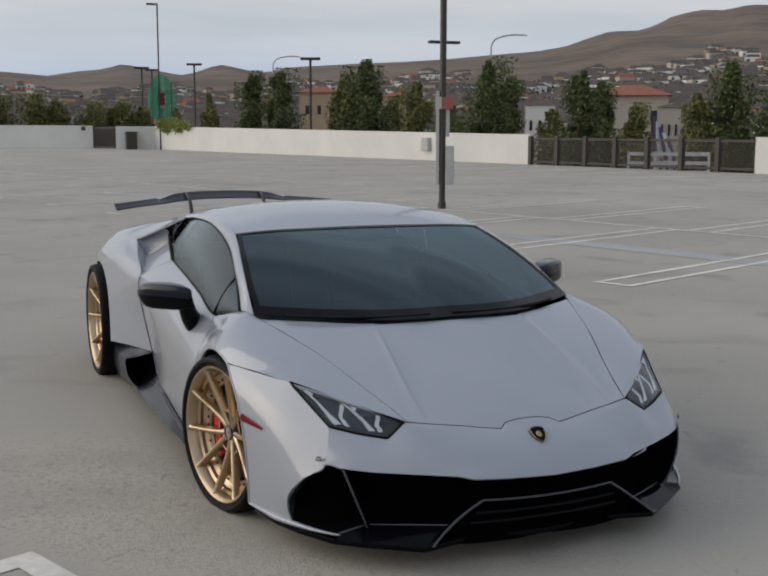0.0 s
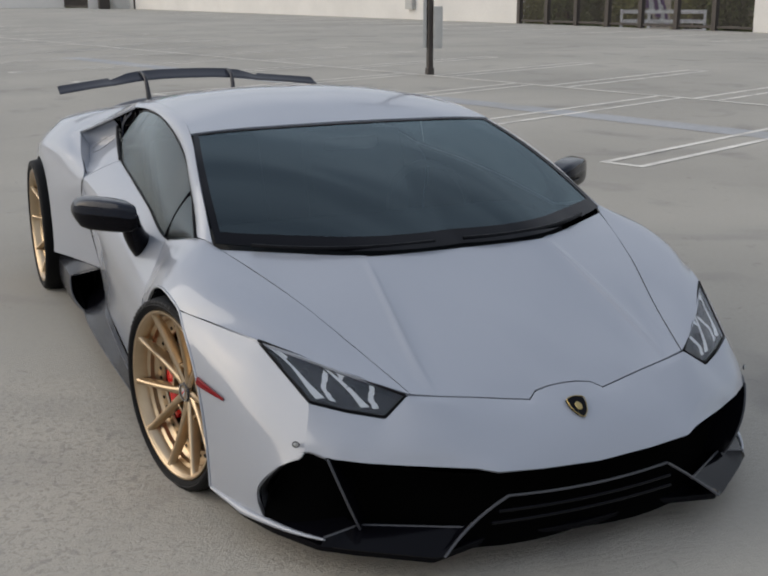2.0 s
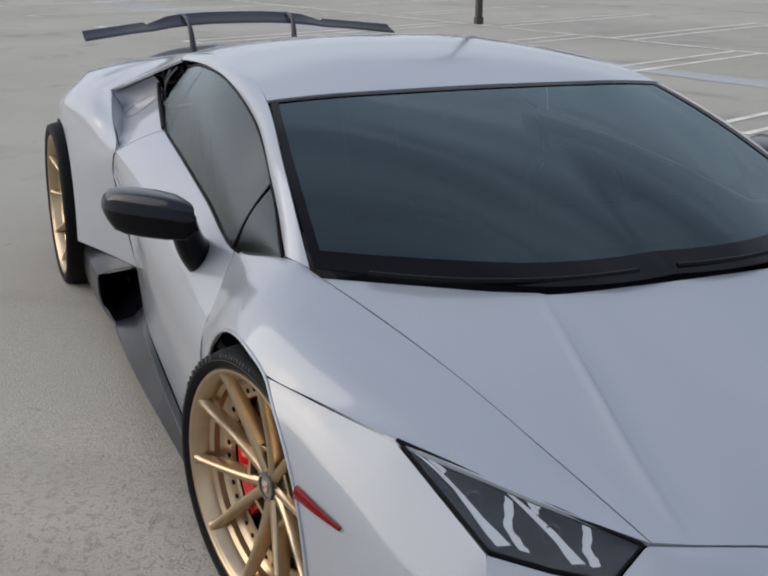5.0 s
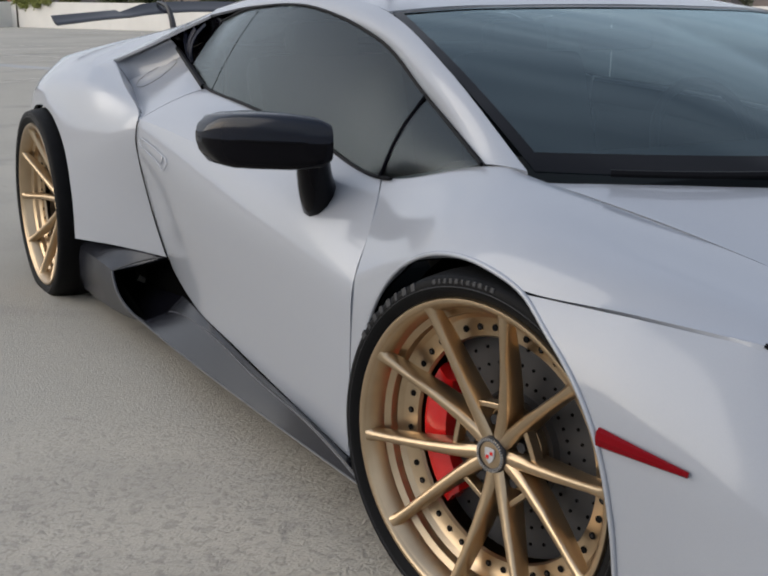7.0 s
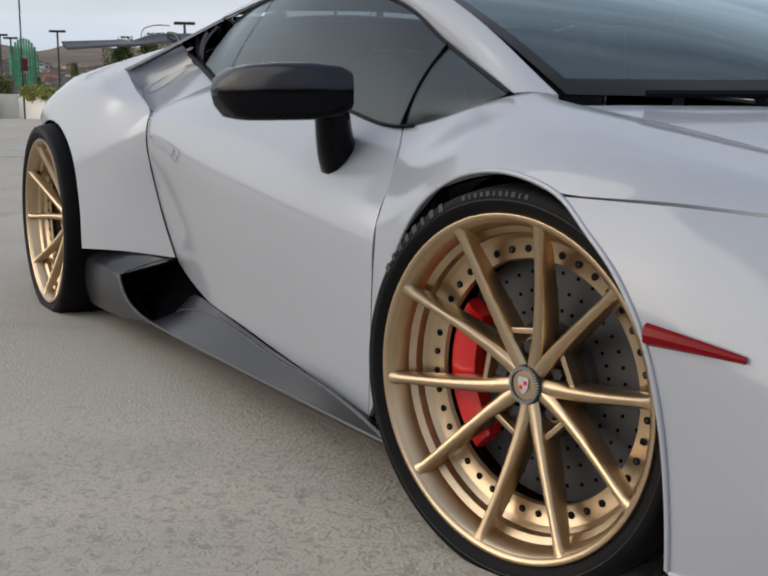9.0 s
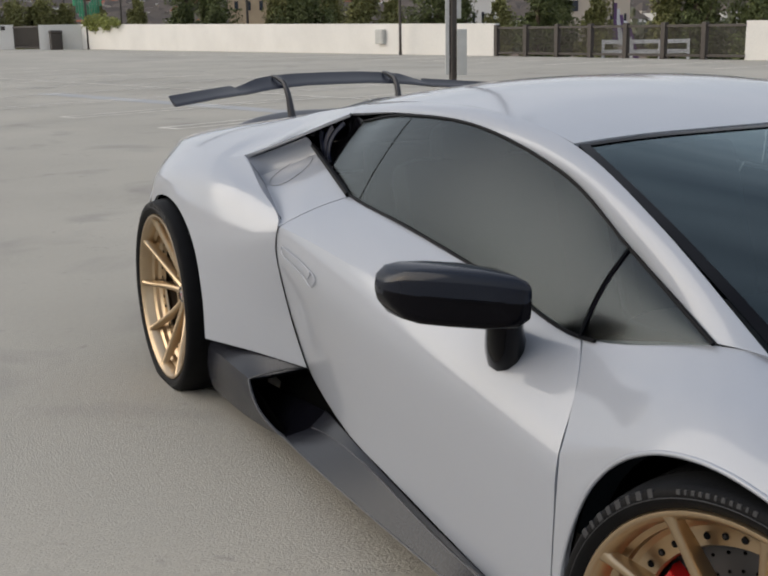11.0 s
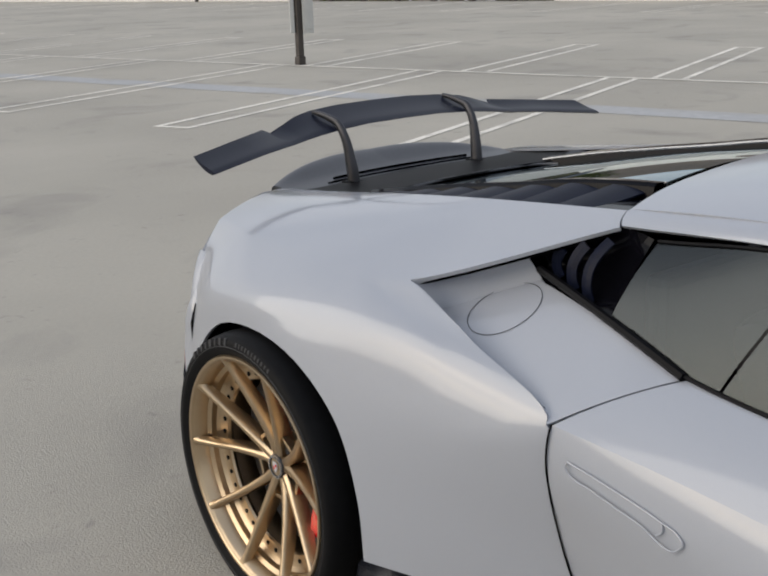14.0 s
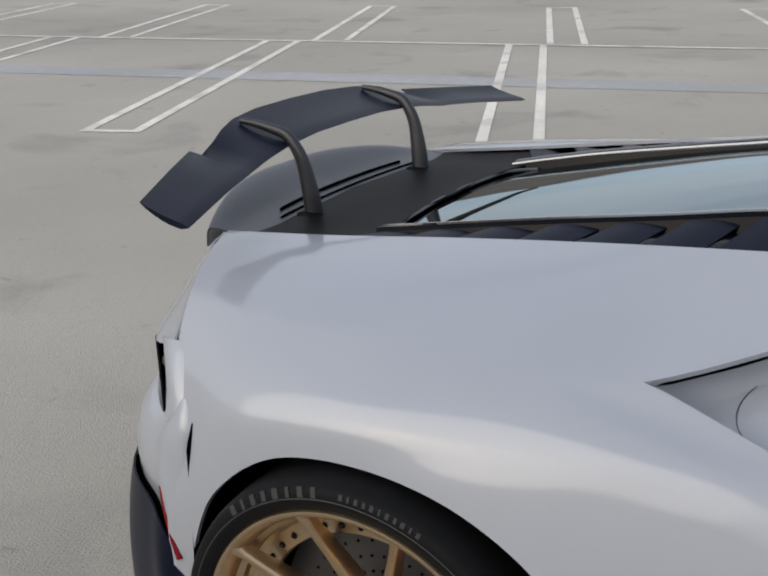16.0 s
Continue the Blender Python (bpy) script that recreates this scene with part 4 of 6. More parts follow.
for side in (R, L):
    s = -side
    part("mouth_wall", sheet([loft_grid(MOUTH_WALL, 6, 33, indexed=True)], (side,), 0.003, liner=False), MOUTH_GREY, car, "grey inner wall of the mouth", smooth=40)
    part("pocket_floor", sheet([loft_grid(POCKET_FLOOR, 6, 12)], (side,), 0.003, liner=False), BLACK_GLOSS, car, smooth=40)
    part("splitter_fin", sheet([loft_grid(FIN, 5, 12)], (side,), 0.007, liner=False), BLACK_GLOSS, car, "upright gloss black fin", smooth=30)
    part("splitter_face", sheet([loft_grid([LIP_LINE, LIP_FOOT], 4, 33, cornered=True)], (side,), 0.004, liner=False), BLACK_GLOSS, car, smooth=20)
    for k in range(3):
        part("splitter_edge", tube([tuple(Vector((LIP_LINE[i][0] * s, LIP_LINE[i][1] - .002, LIP_LINE[i][2] + .001))) for i in (k, k + 1)], 0.0035, 4, 6), EDGE_GREY, car)
    part("splitter_edge", tube([(-.242 * s, -.874, .268), (-.335 * s, -.862, .205), (-.42 * s, -.880, .141)], 0.004, 8, 6), EDGE_GREY, car)
    part("fin_edge", tube([(-.652 * s, -.692, .367), (-.620 * s, -.725, .27), (-.577 * s, -.715, .172)], 0.0032, 12, 6), EDGE_GREY, car)
    part("bumper_lip", tube([(-.842 * s, -.276, .147), (-.822 * s, -.37, .150), (-.800 * s, -.462, .152), (-.768 * s, -.533, .151), (-.713 * s, -.631, .150), (-.662 * s, -.694, .150)], 0.011, 40, 8, flat=(1.0, .8), taper=(.6, 1.0, 1.25, 1.2, .7, .35)), PAINT, car, "painted lip under the cheek", smooth=60)
part("grille_bar", tube([(-.242, -.872, .268), (0, -.888, .262), (.242, -.872, .268)], 0.0035, 24, 6), EDGE_GREY, car)
part("grille_bar", tube([(-.262, -.862, .225), (0, -.876, .220), (.262, -.862, .225)], 0.005, 24, 6), BLACK_GLOSS, car)
part("grille_bar", tube([(-.275, -.852, .190), (0, -.866, .186), (.275, -.852, .190)], 0.005, 24, 6), BLACK_GLOSS, car)

# head lamps: a sunk dark tray with two bent light bars, under a clear cover
LAMP = [
    [(-.434, -.677, .495), (-.53, -.585, .528), (-.63, -.48, .560), (-.724, -.375, .590)],
    [(-.466, -.686, .474), (-.555, -.622, .499), (-.642, -.535, .522), (-.721, -.382, .586)],
    [(-.498, -.692, .4535), (-.578, -.643, .4645), (-.656, -.583, .4805), (-.718, -.390, .583)],
]
BARS = (
    ((.955, .10), (.915, .08), (.54, .80), (.61, .87)), ((.89, .06), (.85, .05), (.79, .14), (.81, .30)),
    ((.55, .10), (.52, .14), (.53, .57), (.575, .57)), ((.575, .572), (.53, .572), (.45, .83), (.505, .83)),
    ((.545, .05), (.51, .04), (.175, .73), (.235, .79)), ((.465, .05), (.41, .05), (.415, .20), (.44, .19)),
    ((.24, .06), (.205, .05), (.18, .44), (.22, .49)), ((.22, .494), (.18, .444), (.10, .68), (.14, .76)),
)
for side in (R, L):
    s = -side
    lamp = part("head_lamp", sheet([[[q + Vector((0.010, 0.014, -0.024)) for q in row] for row in [[q.lerp(Vector((-.58, -.57, .525)), .05) for q in r] for r in loft_grid(LAMP, 10, 25, cornered=True)]]], (side,), 0.003, liner=False), LAMP_DARK, car, "angular dark head lamp with lit white light bars", smooth=60)
    part("lamp_cover", sheet([loft_grid(LAMP, 12, 25, 0.003, cornered=True)], (side,), 0.003, liner=False), LAMP_GLASS, lamp, "clear lamp cover", smooth=60).visible_shadow = False
    edge = LAMP[0] + LAMP[2][::-1] + LAMP[0][:1]
    rim = bmesh.new()
    for k, (a, b) in enumerate(zip(edge, edge[1:])):
        tube([(x * s, y, z + .001) for x, y, z in (a, b)], 0.0036 if k < 3 else 0.0028, 3, 6, bm=rim)
    part("lamp_rim", rim, BLACK_MATT, lamp)
    tray = loft_grid(LAMP, 41, 97, cornered=True)

    def on_tray(u, v, up):
        q = tray[min(int(round(u * 96)), 96)][min(int(round(v * 40)), 40)]
        return Vector(((q.x + .004 - .004 * up) * s, q.y + .010 - .010 * up, q.z - .021 + .020 * up))

    def lamp_plate(name, corners, mat, label="", thick=.004):
        bm = bmesh.new()
        rows = []
        for i in range(7):
            w = i / 6
            rows.append([bm.verts.new(on_tray(*(p + (q - p) * w for p, q in zip(corners[a], corners[b])))) for a, b in ((0, 3), (1, 2))])
        for a, b in zip(rows, rows[1:]):
            bm.faces.new((a[0], a[1], b[1], b[0]))
        bmesh.ops.solidify(bm, geom=bm.faces[:], thickness=thick)
        bmesh.ops.recalc_face_normals(bm, faces=bm.faces)
        return part(name, bm, mat, lamp, label)

    # two long light bars with shorter ones that bend off them
    for bar in BARS:
        lamp_plate("light_bar", [(u, v, .8) for u, v in bar], LAMP_WHITE, "lit white light bar", .005)
    for u, v in ((.70, .30), (.36, .30)):
        bm = bmesh.new()
        bmesh.ops.create_uvsphere(bm, u_segments=16, v_segments=10, radius=.012, matrix=Matrix.Translation(on_tray(u, v, .0)))
        lens = part("lamp_lens", bm, BLACK_GLOSS, lamp, "dark glossy projector lens", smooth=60)
        at = on_tray(u, v, .2)
        part("lens_ring", tube([at + Vector((.013 * math.cos(q), -.004, .013 * math.sin(q))) for q in (2 * math.pi * i / 16 for i in range(17))], .0022, 24, 5, caps=False), DARK_METAL, lens)
    for u in (.20, .36, .58, .74, .86):
        lamp_plate("lamp_facet", ((u + .05, .30, .02), (u - .02, .34, .06), (u - .05, .80, .04), (u + .02, .78, .0)), LAMP_FACET, "", .003)

# wipers
for pts in ([(-.60, .065, .742), (-.35, -.085, .742), (-.08, -.118, .744)], [(.02, -.115, .744), (.28, -.10, .744), (.55, .045, .745)]):
    part("wiper", tube(pts, 0.008, 20, 6, flat=(1, .8)), BLACK_MATT, car)

# side mirrors
for side in (R, L):
    s = -side
    wide, lift = (1.0, 0.0) if s > 0 else (1.35, 0.016)
    bm = bmesh.new()
    rings = []
    for x, yc, hy, low, top in ((-.836, .602, .014, .742, .762), (-.842, .606, .045, .715, .788), (-.862, .625, .064, .702, .799), (-.90, .665, .070, .697, .804),
                                (-.945, .712, .068, .696, .804), (-.980, .750, .061, .696, .800), (-1.000, .772, .052, .702, .793), (-1.013, .787, .038, .722, .778), (-1.020, .796, .018, .742, .762)):
        ring = []
        for j in range(28):
            q = 2 * math.pi * j / 28
            c, d = math.cos(q), math.sin(q)
            e = 0.42
            z = .752 + ((top - .752) if d > 0 else (.752 - low)) * math.copysign(abs(d) ** e, d)
            ring.append(bm.verts.new((((x + .928) * wide - .928) * s, yc + hy * math.copysign(abs(c) ** e, c), z + lift)))
        rings.append(ring)
    for a, b in zip(rings, rings[1:]):
        for j in range(28):
            bm.faces.new((a[j], a[(j + 1) % 28], b[(j + 1) % 28], b[j]))
    bm.faces.new(rings[0]), bm.faces.new(rings[-1])
    bmesh.ops.recalc_face_normals(bm, faces=bm.faces)
    for f in bm.faces:
        f.material_index = 1 if f.calc_center_median().z < .7515 + lift else 0
    mirror = part("side_mirror", bm, [NAVY, BLACK_GLOSS], car, "dark carbon side mirror", smooth=50)
    part("mirror_arm", tube([(-.858 * s, .620, .738), (-.846 * s, .640, .700), (-.825 * s, .670, .655), (-.797 * s, .705, .620)], 0.030, 16, 12, flat=(1.1, 1.3), taper=(1.0, 1.0, 1.0, 1.3)), BLACK_GLOSS, mirror, smooth=50)
    part("mirror_seam", tube([(-.842 * s, .560, .752), (-.90 * s, .595, .752), (-.945 * s, .644, .752), (-.980 * s, .692, .752), (-1.019 * s, .795, .752)], 0.0025, 20, 5), BLACK_GLOSS, mirror)

# sills: a dark blade that rises into a scoop in front of the rear wheel
SILL_BODY = [(-.872, .43, .168), (-.860, .85, .199), (-.845, 1.20, .228), (-.818, 1.46, .236), (-.780, 1.62, .210)]
SILL_CREASE = [(-.898, .345, .160), (-.893, .57, .196), (-.880, .85, .203), (-.862, 1.20, .222), (-.842, 1.46, .205), (-.825, 1.62, .172)]
SILL_BLADE = [(-.897, .335, .156), (-.909, .75, .158), (-.912, 1.15, .156), (-.905, 1.45, .150), (-.888, 1.667, .140)]
SILL_UNDER = [(-.84, .335, .118), (-.85, .75, .112), (-.85, 1.15, .108), (-.85, 1.45, .104), (-.84, 1.667, .100)]
SCOOP_BODY = [(-.885, 2.285, .252), (-.850, 2.09, .298), (-.815, 1.911, .320), (-.789, 1.81, .319), (-.770, 1.735, .303)]
SCOOP_CREASE = [(-.897, 2.285, .242), (-.902, 2.16, .246), (-.905, 2.05, .248), (-.904, 1.96, .246), (-.902, 1.895, .243)]
SCOOP_FOOT = [(-.888, 2.285, .101), (-.893, 2.12, .104), (-.896, 1.97, .112), (-.893, 1.80, .124), (-.886, 1.667, .139)]
MOUTH_RIM = [(-.770, 1.735, .303), (-.835, 1.810, .284), (-.902, 1.895, .243), (-.915, 1.80, .192), (-.905, 1.72, .158), (-.888, 1.667, .140)]


def sunk(rail, x, z, back=0.0):
    return [(a + x, b + back, c + z) for a, b, c in rail]


for side in (R, L):
    s = -side
    sill = part("side_sill", sheet([loft_grid([SILL_CREASE, SILL_BLADE], 6, 40), loft_grid([SILL_BLADE, SILL_UNDER], 4, 40)], (side,), 0.004, liner=False), SATIN_GREY, car, "dark carbon sill blade", smooth=20)
    part("sill_top", sheet([loft_grid([SILL_BODY, SILL_CREASE], 6, 40)], (side,), 0.004, liner=False), SATIN_GREY, sill, "dark carbon upper face of the sill", smooth=20)
    part("sill_gap", tube([(x * s, y, z + .002) for x, y, z in SILL_BODY], 0.004, 40, 6), VOID, sill, "black gap between door and sill")
    part("sill_edge", tube([(x * s, y, z) for x, y, z in SILL_CREASE], 0.0016, 30, 6), EDGE_GREY, sill)
    part("sill_edge", tube([(x * s, y, z) for x, y, z in SILL_BLADE], 0.0022, 30, 6), EDGE_GREY, sill)
    outer = [SCOOP_CREASE, [tuple((Vector(a) * .52 + Vector(b) * .48) + Vector((-.010, 0, 0))) for a, b in zip(SCOOP_CREASE, SCOOP_FOOT)], SCOOP_FOOT]
    side_face = loft_grid(outer, 12, 30)
    for i, q in enumerate(side_face[-1]):
        want = by_index(MOUTH_RIM[2:], 12)[i]
        move = want - q
        for k in range(14):
            side_face[-1 - k][i] = side_face[-1 - k][i] + move * (1 - k / 14) ** 2
    part("sill_scoop", sheet([loft_grid([SCOOP_BODY, SCOOP_CREASE], 8, 30), side_face], (side,), 0.005, liner=False), SATIN_GREY, sill, "dark carbon scoop before the rear wheel", smooth=30)
    part("scoop_rim", tube([(x * s, y, z) for x, y, z in MOUTH_RIM[2:]], 0.0035, 40, 6), EDGE_GREY, sill, "thin grey rim of the scoop", smooth=60)
    part("scoop_rim", tube([(x * s, y, z) for x, y, z in MOUTH_RIM[:3]], 0.003, 20, 6), SATIN_GREY, sill, smooth=60)
    roof_in, wall_in = [sunk(SCOOP_BODY, .004, -.012, .01), sunk(SCOOP_CREASE, .010, -.012, .01)], [sunk(SCOOP_CREASE, .010, -.010, .01), sunk(SCOOP_FOOT, .010, .006, .01)]
    part("scoop_inside", sheet([loft_grid(roof_in, 5, 16), loft_grid(wall_in, 5, 16), loft_grid([[(-.72, 1.60, .33), (-.76, 1.95, .33)], [(-.76, 1.58, .20), (-.80, 1.95, .12)]], 5, 8)], (side,), 0, liner=False), VOID, sill)
    part("scoop_floor", sheet([loft_grid([[(-.775, 1.60, .208), (-.78, 2.10, .16)], [(-.825, 1.61, .170), (-.83, 2.10, .13)], [(-.886, 1.66, .140), (-.885, 2.10, .115)]], 6, 8)], (side,), 0.003, liner=False), BLACK_GLOSS, sill, "gloss black floor of the scoop", smooth=30)
    part("scoop_back", box((min(-.885 * s, -.77 * s), 2.10, .12), (max(-.885 * s, -.77 * s), 2.11, .235)), VOID, sill)

# tail
TAIL_TOP = [
    [(-.718, 3.096, .819), (-.57, 3.171, .842), (-.435, 3.232, .840), (0, 3.32, .80)],
    [(-.785, 3.087, .743), (-.70, 3.205, .705), (-.53, 3.293, .700), (0, 3.39, .700)],
]
TAIL_CORNER = [
    [(-.765, 3.02, .745), (-.815, 3.00, .69), (-.835, 2.99, .64)],
    [(-.781, 3.083, .752), (-.830, 3.045, .69), (-.848, 3.022, .64)],
    [(-.722, 3.165, .722), (-.795, 3.100, .67), (-.832, 3.075, .625)],
]
TAIL_BAND = [
    [(-.70, 3.207, .705), (-.50, 3.298, .705), (0, 3.38, .705)],
    [(-.80, 3.108, .605), (-.57, 3.30, .60), (0, 3.37, .60)],
]
REAR_BUMPER = [
    [(-.832, 3.0, .675), (-.838, 3.030, .672), (-.79, 3.09, .625), (-.60, 3.25, .62), (0, 3.33, .62)],
    [(-.842, 2.99, .660), (-.852, 3.025, .655), (-.822, 3.095, .600), (-.64, 3.265, .595), (0, 3.42, .60)],
    [(-.858, 2.995, .53), (-.872, 3.015, .52), (-.842, 3.092, .55), (-.65, 3.285, .545), (0, 3.44, .56)],
    [(-.858, 2.995, .36), (-.868, 3.018, .36), (-.845, 3.090, .45), (-.65, 3.285, .46), (0, 3.42, .46)],
]
DIFFUSER = [
    [(-.868, 3.02, .355), (-.853, 3.102, .445), (-.65, 3.305, .455), (0, 3.43, .455)],
    [(-.868, 3.04, .25), (-.853, 3.115, .33), (-.65, 3.335, .33), (0, 3.46, .33)],
    [(-.86, 3.03, .15), (-.83, 3.12, .17), (-.65, 3.34, .16), (0, 3.42, .16)],
]
bump = [loft_grid(REAR_BUMPER, 16, 30, indexed=True)]
part("tail_panel", sheet([loft_grid(TAIL_TOP, 8, 30, indexed=True), loft_grid(TAIL_CORNER, 8, 8)], (R, L), 0.004), PAINT, car, smooth=60)
part("rear_bumper", sheet(bump, (R, L), 0.006), PAINT, car, smooth=60)
part("tail_lamp_band", sheet([loft_grid(TAIL_BAND, 8, 24)], (R, L), 0.004), BLACK_GLOSS, car, "dark band that holds the tail lamps", smooth=60)
part("diffuser", sheet([loft_grid(DIFFUSER, 14, 30, indexed=True)], (R, L), 0.004), CARBON, car, "dark carbon diffuser", smooth=50)
for side in (R, L):
    s = -side
    part("rear_reflector", tube([(-.856 * s, 3.080, .50), (-.866 * s, 3.06, .44), (-.874 * s, 3.03, .375)], 0.006, 16, 6, flat=(0.8, 0.9), taper=(0.4, 1.0, 1.3)), RED_LENS, car, "slim red reflector")
    part("side_marker", tube([(-.853 * s, -.226, .444), (-.841 * s, -.29, .440), (-.820 * s, -.357, .432)], 0.0125, 16, 8, flat=(0.55, 1.0), taper=(1.15, 0.95, 0.35)), RED_LENS, car, "dark red side marker lens")

# rear deck: a sunk engine window between two rails, louvres beside them, and a black panel behind it
COVER = [
    [(0, 1.945, 1.000), (0, 2.33, .915), (0, 2.6, .865), (0, 3.05, .785)],
    [(-.31, 1.94, .975), (-.31, 2.33, .905), (-.31, 2.6, .855), (-.29, 3.05, .780)],
    [(-.35, 1.93, .985), (-.35, 2.33, .935), (-.35, 2.6, .893), (-.34, 3.05, .82)],
    [(-.526, 1.905, .988), (-.490, 2.25, .940), (-.463, 2.6, .897), (-.447, 3.05, .840)],
]
part("engine_cover", sheet([loft_grid(COVER, 28, 24)], (R, L), 0.006, liner=False), BLACK_GLOSS, car, "black louvred engine cover", smooth=40)
PANE = [
    [(0, 2.0, 1.018), (0, 2.33, .966), (0, 2.6, .914), (0, 2.92, .850)],
    [(-.18, 2.0, 1.014), (-.18, 2.33, .962), (-.18, 2.6, .911), (-.16, 2.92, .848)],
    [(-.326, 2.0, 1.000), (-.326, 2.33, .955), (-.324, 2.6, .906), (-.295, 2.90, .846)],
]
part("engine_window", sheet([loft_grid(PANE, 16, 20)], (R, L), 0.004, liner=False), ENGINE_GLASS, car, "smoked glass over the engine", smooth=60)
RAIL = [(-.345, 1.97, 1.014), (-.345, 2.19, .993), (-.345, 2.34, .967), (-.345, 2.52, .938), (-.345, 2.75, .898), (-.325, 2.93, .862)]
DECK_EDGE = HAUNCH_TOP[0]
for side in (R, L):
    s = -side
    section = ((.030, -.052), (.016, -.004), (.006, .002), (-.016, .003), (-.024, -.004), (-.030, -.030))
    rail = part("engine_rail", sheet([loft_grid([[(x + a, y, z + c) for x, y, z in RAIL] for a, c in (one, two)], 3, 36) for one, two in zip(section, section[1:])], (side,), 0, liner=False), BLACK_GLOSS, car, "glossy raised rail beside the engine window", smooth=25)
    part("rail_edge", tube([((x + .015) * s, y, z - .003) for x, y, z in RAIL], 0.0042, 40, 6), SILVER_EDGE, rail, "polished silver edge of the rail")
    inner, outer = spline([(x - .026, y, z - .004) for x, y, z in RAIL], 121), spline([(x + .008, y, z - .006) for x, y, z in DECK_EDGE[:5]], 121)
    for k in range(8):
        rows = []
        for f in (0.0, .35, .7, 1.0):
            row = []
            for rim, lean in ((inner, 0.0), (outer, .045)):
                y = 1.99 + .118 * k + .082 * f + lean
                q = min(rim, key=lambda v: abs(v.y - y))
                row.append(Vector((q.x, y, q.z - .012 * (1 - f) ** 2)))
            rows.append([row[0].lerp(row[1], t / 3) for t in range(4)])
        part("louvre", sheet([rows], (side,), 0.005, liner=False), CARBON, car, smooth=40)
way = [(-.30, 2.86, .856), (-.27, 2.91, .853), (-.15, 2.935, .853), (0, 2.94, .854), (.15, 2.935, .853), (.27, 2.91, .853), (.30, 2.86, .856)]
part("window_frame", tube(way, 0.004, 50, 6), EDGE_GREY, car, "grey rear edge of the engine window")
DECK = [
    [(0, 2.93, .858), (0, 3.06, .852), (0, 3.20, .840)],
    [(-.25, 2.92, .858), (-.25, 3.05, .852), (-.25, 3.19, .838)],
    [(-.36, 2.88, .862), (-.36, 3.02, .852), (-.36, 3.18, .838)],
    [(-.448, 2.88, .872), (-.444, 3.02, .854), (-.436, 3.18, .840)],
]
part("rear_deck", sheet([loft_grid(DECK, 20, 10)], (R, L), 0.005, liner=False), BLACK_MATT, car, "matt black rear deck", smooth=60)
DUCKTAIL = [
    [(0, 3.18, .838), (0, 3.27, .850), (0, 3.375, .880), (0, 3.40, .868), (0, 3.385, .80)],
    [(-.20, 3.175, .838), (-.20, 3.26, .850), (-.20, 3.355, .878), (-.20, 3.378, .866), (-.20, 3.37, .80)],
    [(-.31, 3.17, .838), (-.32, 3.245, .847), (-.325, 3.315, .866), (-.33, 3.335, .855), (-.33, 3.33, .80)],
    [(-.435, 3.165, .838), (-.435, 3.21, .840), (-.435, 3.262, .843), (-.435, 3.285, .835), (-.435, 3.29, .80)],
]
part("ducktail", sheet([loft_grid(DUCKTAIL, 40, 25, indexed=True)], (R, L), 0.005, liner=False), material("grey satin ducktail lacquer", (0.035, 0.038, 0.050), 0.3, grain=0.2, scale=160), car, "dark grey ducktail spoiler", smooth=35)

for y, z, half in ((3.205, .8415, .30), (3.235, .847, .26)):
    part("deck_slot", tube([(-half, y - .012, z - .001), (-half * .5, y, z), (half * .5, y, z), (half, y - .012, z - .001)], 0.0035, 30, 6), VOID, car)

# the high wing on two swan-neck struts
def wing_section(x, le, te, thick, n=9):
    a, b = Vector((x, *le)), Vector((x, *te))
    up = Vector((0, -(b.z - a.z), b.y - a.y)).normalized()
    ring = []
    for k in range(2 * n - 2):
        i = k if k < n else 2 * n - 2 - k
        t = i / (n - 1)
        th = thick * (1.35 * math.sqrt(t) * (1 - t) + 0.12 * (1 - t) + 0.10)
        ring.append(a.lerp(b, t) + up * (th * (0.6 if k < n else -0.4) - 0.006 * math.sin(math.pi * t)))
    return ring


STATIONS = ((0.0, (3.205, .993), (3.372, 1.036)), (.14, (3.203, .992), (3.368, 1.035)), (.25, (3.195, .986), (3.350, 1.030)), (.325, (3.184, .980), (3.322, 1.022)),
            (.375, (3.175, .975), (3.306, 1.006)), (.424, (3.163, .970), (3.296, .990)), (.436, (3.160, .969), (3.318, .998)), (.55, (3.130, .960), (3.270, .989)), (.728, (3.080, .940), (3.190, .975)))
bm = bmesh.new()
rings = [[bm.verts.new(q) for q in wing_section(-x, le, te, 0.017)] for x, le, te in STATIONS[::-1]]
rings += [[bm.verts.new(q) for q in wing_section(x, le, te, 0.017)] for x, le, te in STATIONS[1:]]
for a, b in zip(rings, rings[1:]):
    for j in range(len(a)):
        bm.faces.new((a[j], a[(j + 1) % len(a)], b[(j + 1) % len(a)], b[j]))
bm.faces.new(rings[0]), bm.faces.new(rings[-1])
bmesh.ops.recalc_face_normals(bm, faces=bm.faces)
wing = part("rear_wing", bm, CARBON, car, "high dark carbon wing on two struts", smooth=28)
